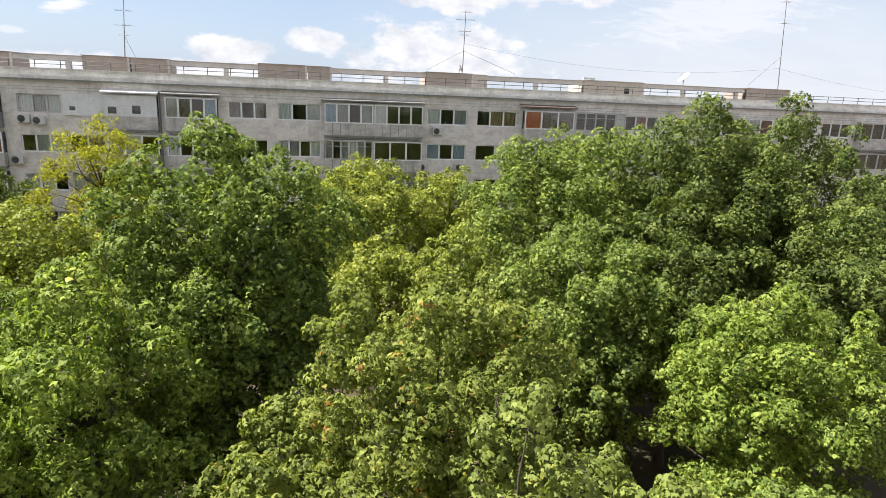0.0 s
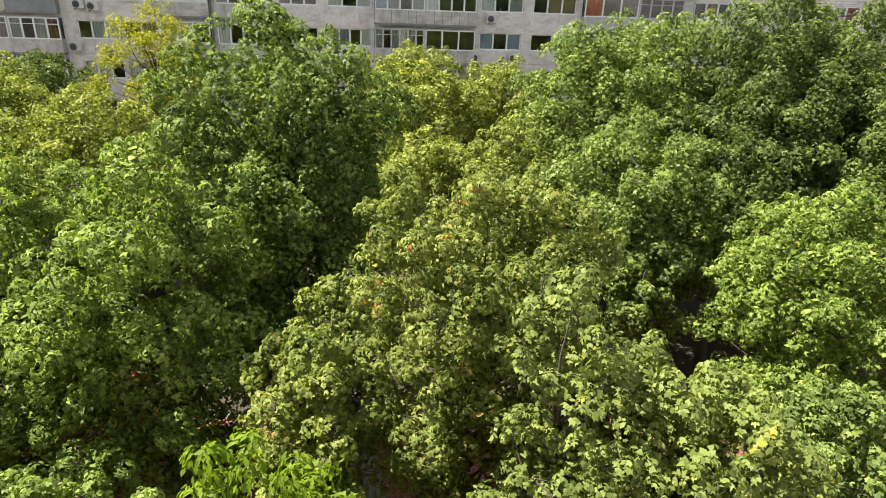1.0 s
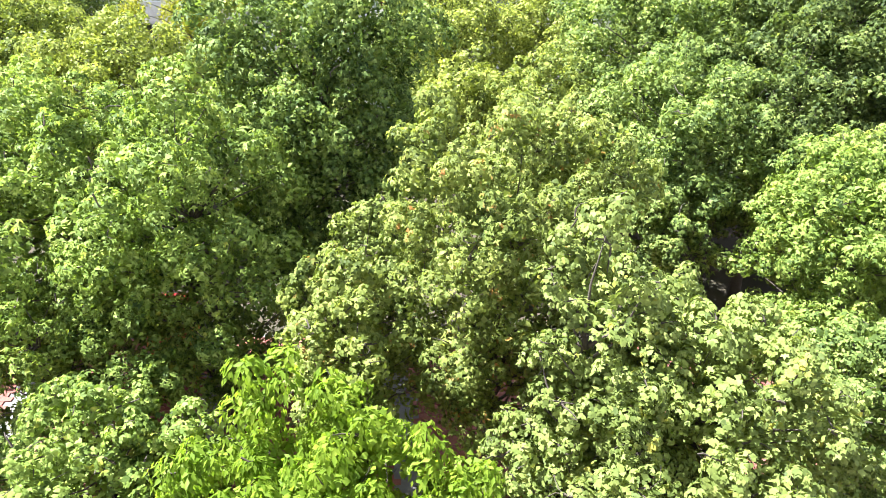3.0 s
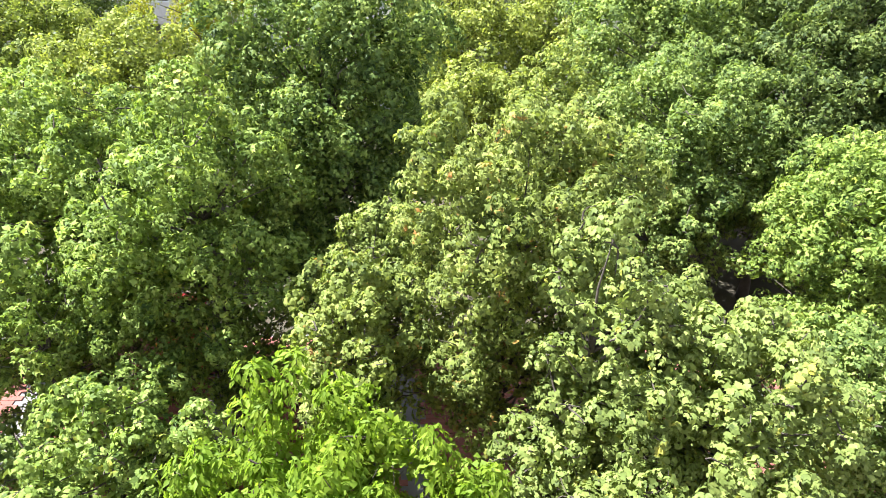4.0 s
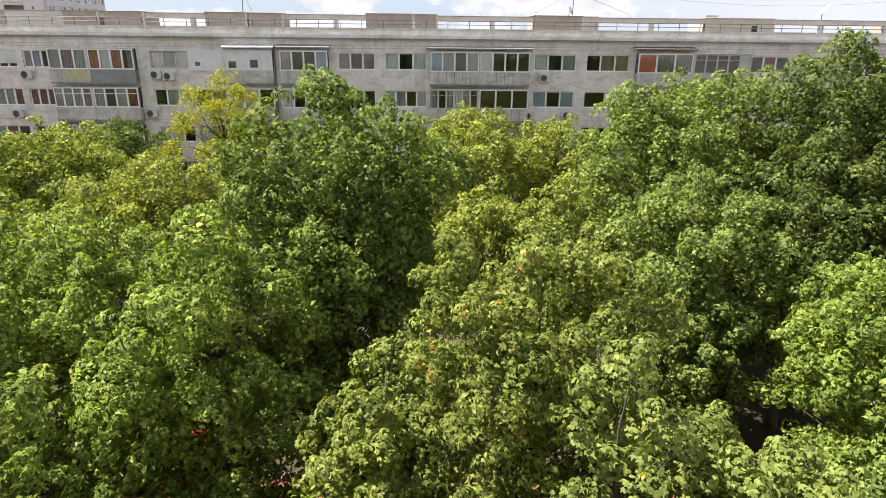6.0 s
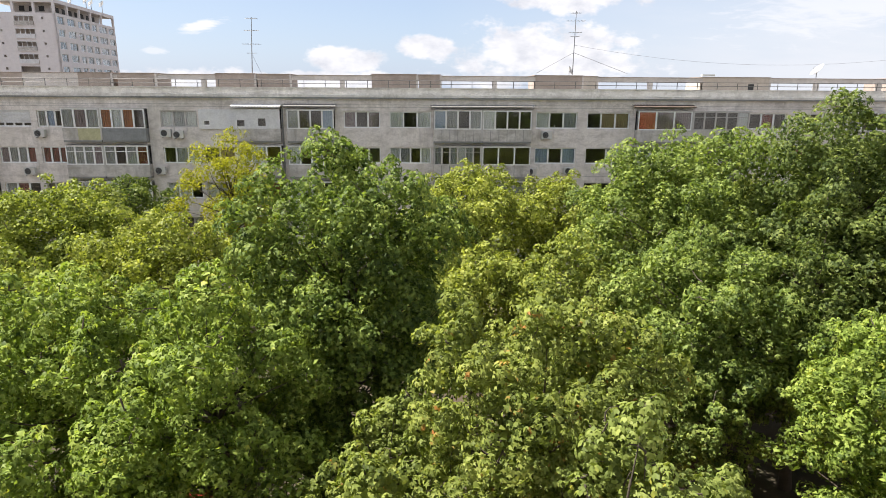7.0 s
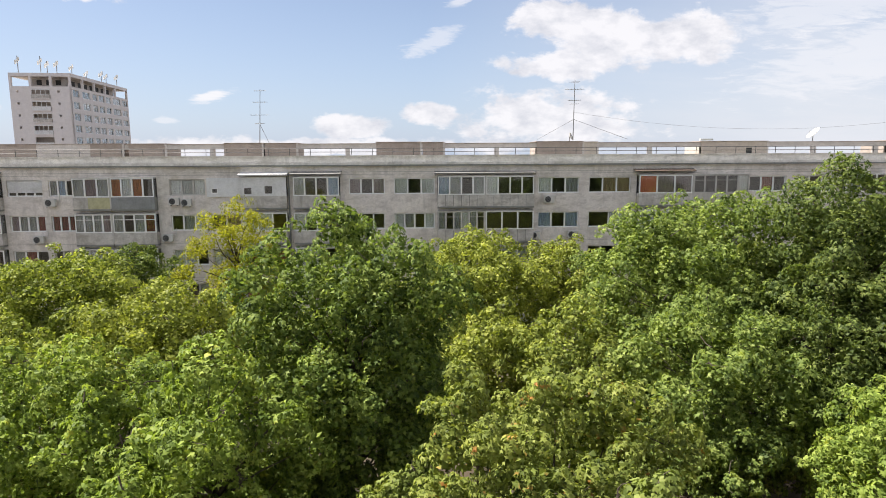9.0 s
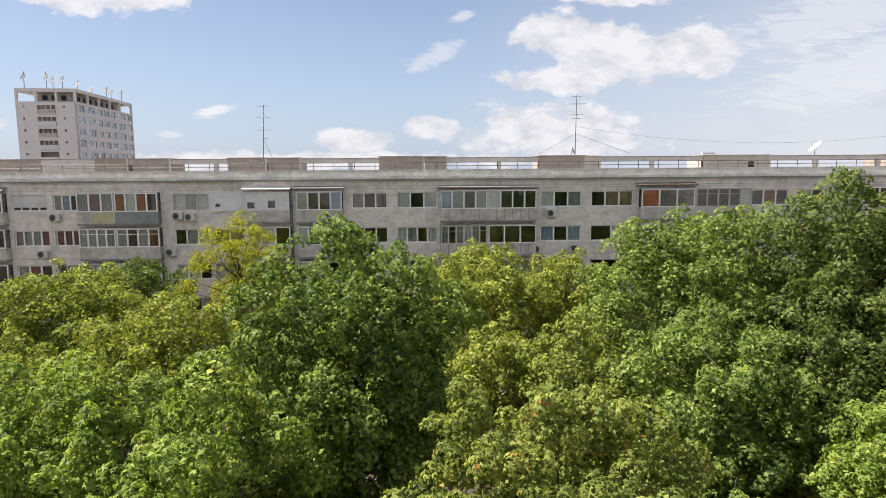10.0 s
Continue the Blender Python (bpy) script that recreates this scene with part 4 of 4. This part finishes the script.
NEAR = dict(leaf=0.148, per=54, dense=2.8, clump=0.33, droop=0.6)
CLOSE = dict(leaf=0.118, per=46, dense=3.0, clump=0.27, shape="lobed")
MIDWAY = dict(leaf=0.165, per=64, dense=1.7, clump=0.46)
FAR = dict(leaf=0.145, per=80, dense=1.7, clump=0.46, shape="dart")
tree("maple_tree", "tall maple with dense green leaves, coloured darker for its shaded front", -0.9, 18.4, 0, 14.3, 3.4, LEAF_SHADE, 1, 42, 0.86, (-0.5, 0), extra=((-3.9, 17.6, 12.0, 0.8, 0.9), (-3.4, 17.2, 11.1, 0.9, 0.9), (-3.3, 17.3, 12.8, 0.55, 1.1), (-2.75, 17.3, 13.5, 0.42, 1.6), (-2.8, 17.4, 12.8, 0.6, 1.3), (-1.5, 18, 13.9, 0.7, 1.1), (-1.7, 17.3, 12.3, 1.1, 1.0), (0.4, 17.6, 12.7, 1.0, 1.0), (-0.4, 17.0, 12.0, 1.2, 1.0), (1.4, 17.6, 11.7, 1.1, 1.0), (-0.7, 16.6, 8.2, 1.3, 1.1), (-2.2, 16.9, 9.3, 1.2, 1.1), (0.8, 16.9, 7.2, 1.3, 1.1), (-1.4, 16.6, 6.2, 1.3, 1.0), (0.6, 16.8, 9.6, 1.2, 1.1)), **{**NEAR, "dense": 3.2})
tree("maple_tree", "broad maple with fresh green leaves", -8.3, 16.4, 0, 11.0, 3.7, LEAF_MID, 2, 28, 0.80, **NEAR)
tree("maple_tree", "maple with fresh green leaves and a bare forked stem", -4.1, 14.7, 0, 11.6, 3.0, LEAF_MID, 3, 28, 0.86, **NEAR)
tree("maple_tree", "small pale maple with a pointed top", 0.4, 14.2, 0, 8.3, 1.7, LEAF_PALE, 4, 14, 0.7, taper=0.7, **NEAR)
tree("maple_tree", "olive green maple with reddish young leaf tips", 3.8, 12.7, 0, 11.3, 2.9, LEAF_OLIVE, 5, 30, 0.78, extra=((1.75, 11.9, 11.3, 0.42, 1.3), (1.6, 11.8, 10.6, 0.6, 1.2), (1.7, 11.7, 9.8, 0.7, 1.0), (3.5, 12.4, 11.0, 0.5, 1.0), (4.6, 12.5, 10.7, 0.7, 0.9), (5.5, 12.6, 10.4, 0.7, 0.9), (6.3, 12.6, 9.5, 0.7, 0.9), (2.6, 11.3, 10.2, 0.7, 1.0), (3.2, 10.6, 9.6, 0.7, 1.0), (2.6, 10.6, 8.9, 0.8, 1.0)), **{**CLOSE, "leaf": 0.125, "droop": 1.1, "shape": "five", "per": 56})
tree("maple_tree", "low olive green maple with drooping leaves", -0.1, 11.6, 0, 8.3, 2.0, LEAF_OLIVE, 6, 16, 0.62, **{**CLOSE, "droop": 0.9})
tree("maple_tree", "slender pale green maple", 4.7, 9.3, 0, 10.7, 1.5, LEAF_PALE, 7, 16, 0.7, twigs=220, **{**CLOSE, "per": 40})
tree("maple_tree", "wide pale green maple with visible twigs", 7.0, 8.9, 0, 8.8, 3.0, LEAF_PALE, 8, 34, 0.68, twigs=220, **{**CLOSE, "per": 40})
tree("maple_tree", "low pale green maple with many thin stems", 4.2, 8.4, 0, 6.2, 1.8, LEAF_PALE, 35, 16, 0.72, twigs=220, **{**CLOSE, "per": 40})
tree("maple_tree", "bright lime green young tree with drooping narrow leaflets", -0.2, 7.4, 0, 6.7, 2.9, LEAF_LIME, 9, 22, 0.5, extra=((-1.8, 8.8, 7.3, 0.45, 1.0), (-1.05, 8.9, 7.35, 0.4, 1.0), (-1.5, 8.6, 6.6, 0.5, 1.0), (0.0, 8.7, 6.9, 0.5, 1.1), (0.6, 8.2, 6.6, 0.5, 1.0), (1.5, 7.9, 6.1, 0.5, 1.0), (2.2, 7.4, 5.6, 0.5, 1.0), (-2.6, 8.0, 5.9, 0.5, 1.0)), leaders=5, **{**CLOSE, "droop": 2.0, "per": 70, "leaf": 0.19, "clump": 0.32, "shape": "long"})
tree("maple_tree", "maple with layered bright green leaves", 14.5, 14.8, 0, 10.5, 3.4, LEAF_MID, 10, 28, 0.82, **NEAR)
tree("maple_tree", "low maple with fresh green leaves", -5.2, 9.8, 0, 6.3, 1.9, LEAF_MID, 30, 18, 0.78, **CLOSE)
tree("maple_tree", "small maple with fresh green leaves", -3.5, 9.6, 0, 5.6, 1.6, LEAF_MID, 33, 14, 0.75, **CLOSE)
tree("maple_tree", "small maple among the feet of taller ones", 10.8, 19.3, 0, 7.7, 2.2, LEAF_DEEP, 36, 14, 0.8, **NEAR)
tree("maple_tree", "low maple with fresh green leaves", -8.0, 13.1, 0, 7.0, 1.7, LEAF_MID, 37, 14, 0.8, extra=((-7.1, 11.8, 8.4, 0.5, 1.1), (-7.4, 12.0, 7.6, 0.6, 1.0)), **NEAR)
tree("maple_tree", "low maple with fresh green leaves", -7.9, 11.0, 0, 3.9, 1.5, LEAF_DEEP, 38, 12, 0.8, **CLOSE)
# stands out of view, added so its shadow darkens the left paving
tree("maple_tree", "unseen maple added to shade the paving", -12.6, 13.2, 0, 9.5, 2.5, LEAF_MID, 39, 16, 0.8, **FAR)
tree("maple_tree", "low maple with bright green leaves", 12.3, 10.4, 0, 7.0, 2.4, LEAF_DEEP, 31, 18, 0.80, **CLOSE)
tree("maple_tree", "dense green maple in the middle of the courtyard", 11.2, 21.5, 0, 11.0, 3.7, LEAF_DEEP, 11, 26, 0.64, **MIDWAY)
tree("maple_tree", "tall full maple before the building", 12.6, 27.5, 0, 14.0, 4.6, LEAF_DEEP, 12, 30, 0.68, extra=((15.4, 26.6, 12.9, 1.4, 1.0), (10.2, 26.6, 12.2, 1.4, 1.0), (13.6, 26.0, 13.0, 1.2, 1.0)), **MIDWAY)
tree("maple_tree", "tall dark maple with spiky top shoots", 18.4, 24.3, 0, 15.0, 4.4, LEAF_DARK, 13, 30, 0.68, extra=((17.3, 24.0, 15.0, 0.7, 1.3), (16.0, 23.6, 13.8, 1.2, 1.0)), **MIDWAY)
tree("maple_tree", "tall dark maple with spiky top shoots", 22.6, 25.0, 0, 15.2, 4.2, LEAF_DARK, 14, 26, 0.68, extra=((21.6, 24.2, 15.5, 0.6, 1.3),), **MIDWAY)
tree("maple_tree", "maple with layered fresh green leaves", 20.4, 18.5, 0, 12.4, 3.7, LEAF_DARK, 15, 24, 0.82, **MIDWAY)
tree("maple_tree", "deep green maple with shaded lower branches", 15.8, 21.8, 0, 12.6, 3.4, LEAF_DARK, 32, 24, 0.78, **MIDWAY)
tree("maple_tree", "green maple among taller ones", 7.2, 24.5, 0, 10.2, 3.4, LEAF_WARM, 16, 24, 0.78, **MIDWAY)
tree("maple_tree", "light green maple with an airy crown", 3.6, 33.0, 0, 12.0, 4.0, LEAF_TIP, 17, 22, 0.62, **FAR)
tree("maple_tree", "light green maple close to the building", 9.4, 36.5, 0, 11.0, 3.6, LEAF_TIP, 18, 18, 0.62, **FAR)
tree("maple_tree", "green maple in the middle of the courtyard", 3.4, 25.0, 0, 9.6, 3.2, LEAF_TIP, 19, 20, 0.62, **FAR)
tree("maple_tree", "green maple with a rounded crown", -16.2, 31.5, 0, 11.5, 4.2, LEAF_WARM, 20, 22, 0.62, **FAR)
tree("maple_tree", "green maple with a rounded crown", -10.6, 27.5, 0, 10.4, 4.0, LEAF_TIP, 21, 22, 0.62, **FAR)
tree("maple_tree", "dark green tree close to the building", -17.6, 41.0, 0, 10.3, 3.4, LEAF_DARK, 22, 16, 0.62, **FAR)
tree("locust_tree", "airy yellow green locust tree with visible branches", -9.7, 36.5, 0, 13.6, 3.2, LEAF_YELLOW, 23, 20, 0.66, leaf=0.14, per=42, dense=1.25, clump=0.38, shape="long", leaders=4)
tree("maple_tree", "low green maple in the shade", -14.0, 21.0, 0, 10.2, 4.0, LEAF_WARM, 24, 20, 0.62, **FAR)
tree("maple_tree", "green maple with a rounded crown", -23.0, 33.0, 0, 10.7, 4.2, LEAF_WARM, 25, 18, 0.62, **FAR)
tree("maple_tree", "green maple at the far side", 25.0, 33.0, 0, 13.0, 4.2, LEAF_WARM, 26, 18, 0.62, **FAR)
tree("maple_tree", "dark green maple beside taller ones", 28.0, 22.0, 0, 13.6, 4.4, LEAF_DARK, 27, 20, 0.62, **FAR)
tree("maple_tree", "low green maple behind the others", 17.0, 34.0, 0, 12.0, 4.2, LEAF_WARM, 28, 18, 0.62, **FAR)
tree("maple_tree", "low green maple behind the others", -3.5, 27.0, 0, 9.4, 3.6, LEAF_WARM, 29, 18, 0.62, **FAR)

# ---- play equipment between the trees ----
play = tagged(new("playground_frame"), "red and yellow metal climbing frame under the trees", "playground")
for dx, dy in ((0, 0), (1.3, 0), (0, 1.2), (1.3, 1.2)):
    bm = bmesh.new()
    tube(bm, ((-7.3 + dx, 17.6 + dy, 0), (-7.3 + dx, 17.6 + dy, 2.2)), 0.06, 10)
    part("post", bm, RED_PAINT, play)
part("platform", boxes((-7.4, -5.9, 17.5, 18.9, 1.1, 1.18)), YELLOW_PAINT, play)
part("roof", boxes((-7.5, -5.8, 17.4, 19.0, 2.2, 2.28)), RED_PAINT, play)
part("side_panel", boxes((-7.25, -6.05, 17.52, 17.56, 1.2, 1.9)), RED_PAINT, play)
part("sign_panel", boxes((-6.0, -5.6, 17.48, 17.52, 1.2, 1.6)), YELLOW_PAINT, play)

# ---- paving ----
bm = boxes((-14, 16, 9.5, 19.5, 0.002, 0.03))
pave = tagged(part("pavement", bm, GREY_PAVER), "courtyard paving of worn red concrete pavers with grey bands", "pavement", kind="structure")
bm = bmesh.new()
bmesh.ops.create_cube(bm, size=1.0, matrix=Matrix.Diagonal((0.39, 0.19, 0.05, 1)))
bmesh.ops.bevel(bm, geom=[e for e in bm.edges if all(v.co.z > 0 for v in e.verts)], offset=0.008, segments=1, affect="EDGES")
red_me = mesh_of("paver", bm, PAVER)
bm = bmesh.new()
r = random.Random(3)
for row in range(49):
    for col in range(75):
        px, py = -13.8 + 0.4 * col + (0.2 if row % 2 else 0.0), 9.6 + 0.2 * row
        if abs(((px + py * 0.12) % 6.0) - 3.0) < 0.5:
            continue
        if 0.9 < px < 5.1 and 14.0 < py < 17.0:
            p = new("paver", red_me)
            p.parent = pave
            p.matrix_basis = pose(px, py, 0.045 + r.uniform(-0.004, 0.004), r.uniform(-0.8, 0.8), r.uniform(-0.8, 0.8), r.uniform(-0.6, 0.6))
        else:
            box(bm, px - 0.195, px + 0.195, py - 0.095, py + 0.095, 0.031, 0.068 + r.uniform(-0.004, 0.004))
tagged(part("outer_pavers", bm, PAVER, pave), kind="stuff")
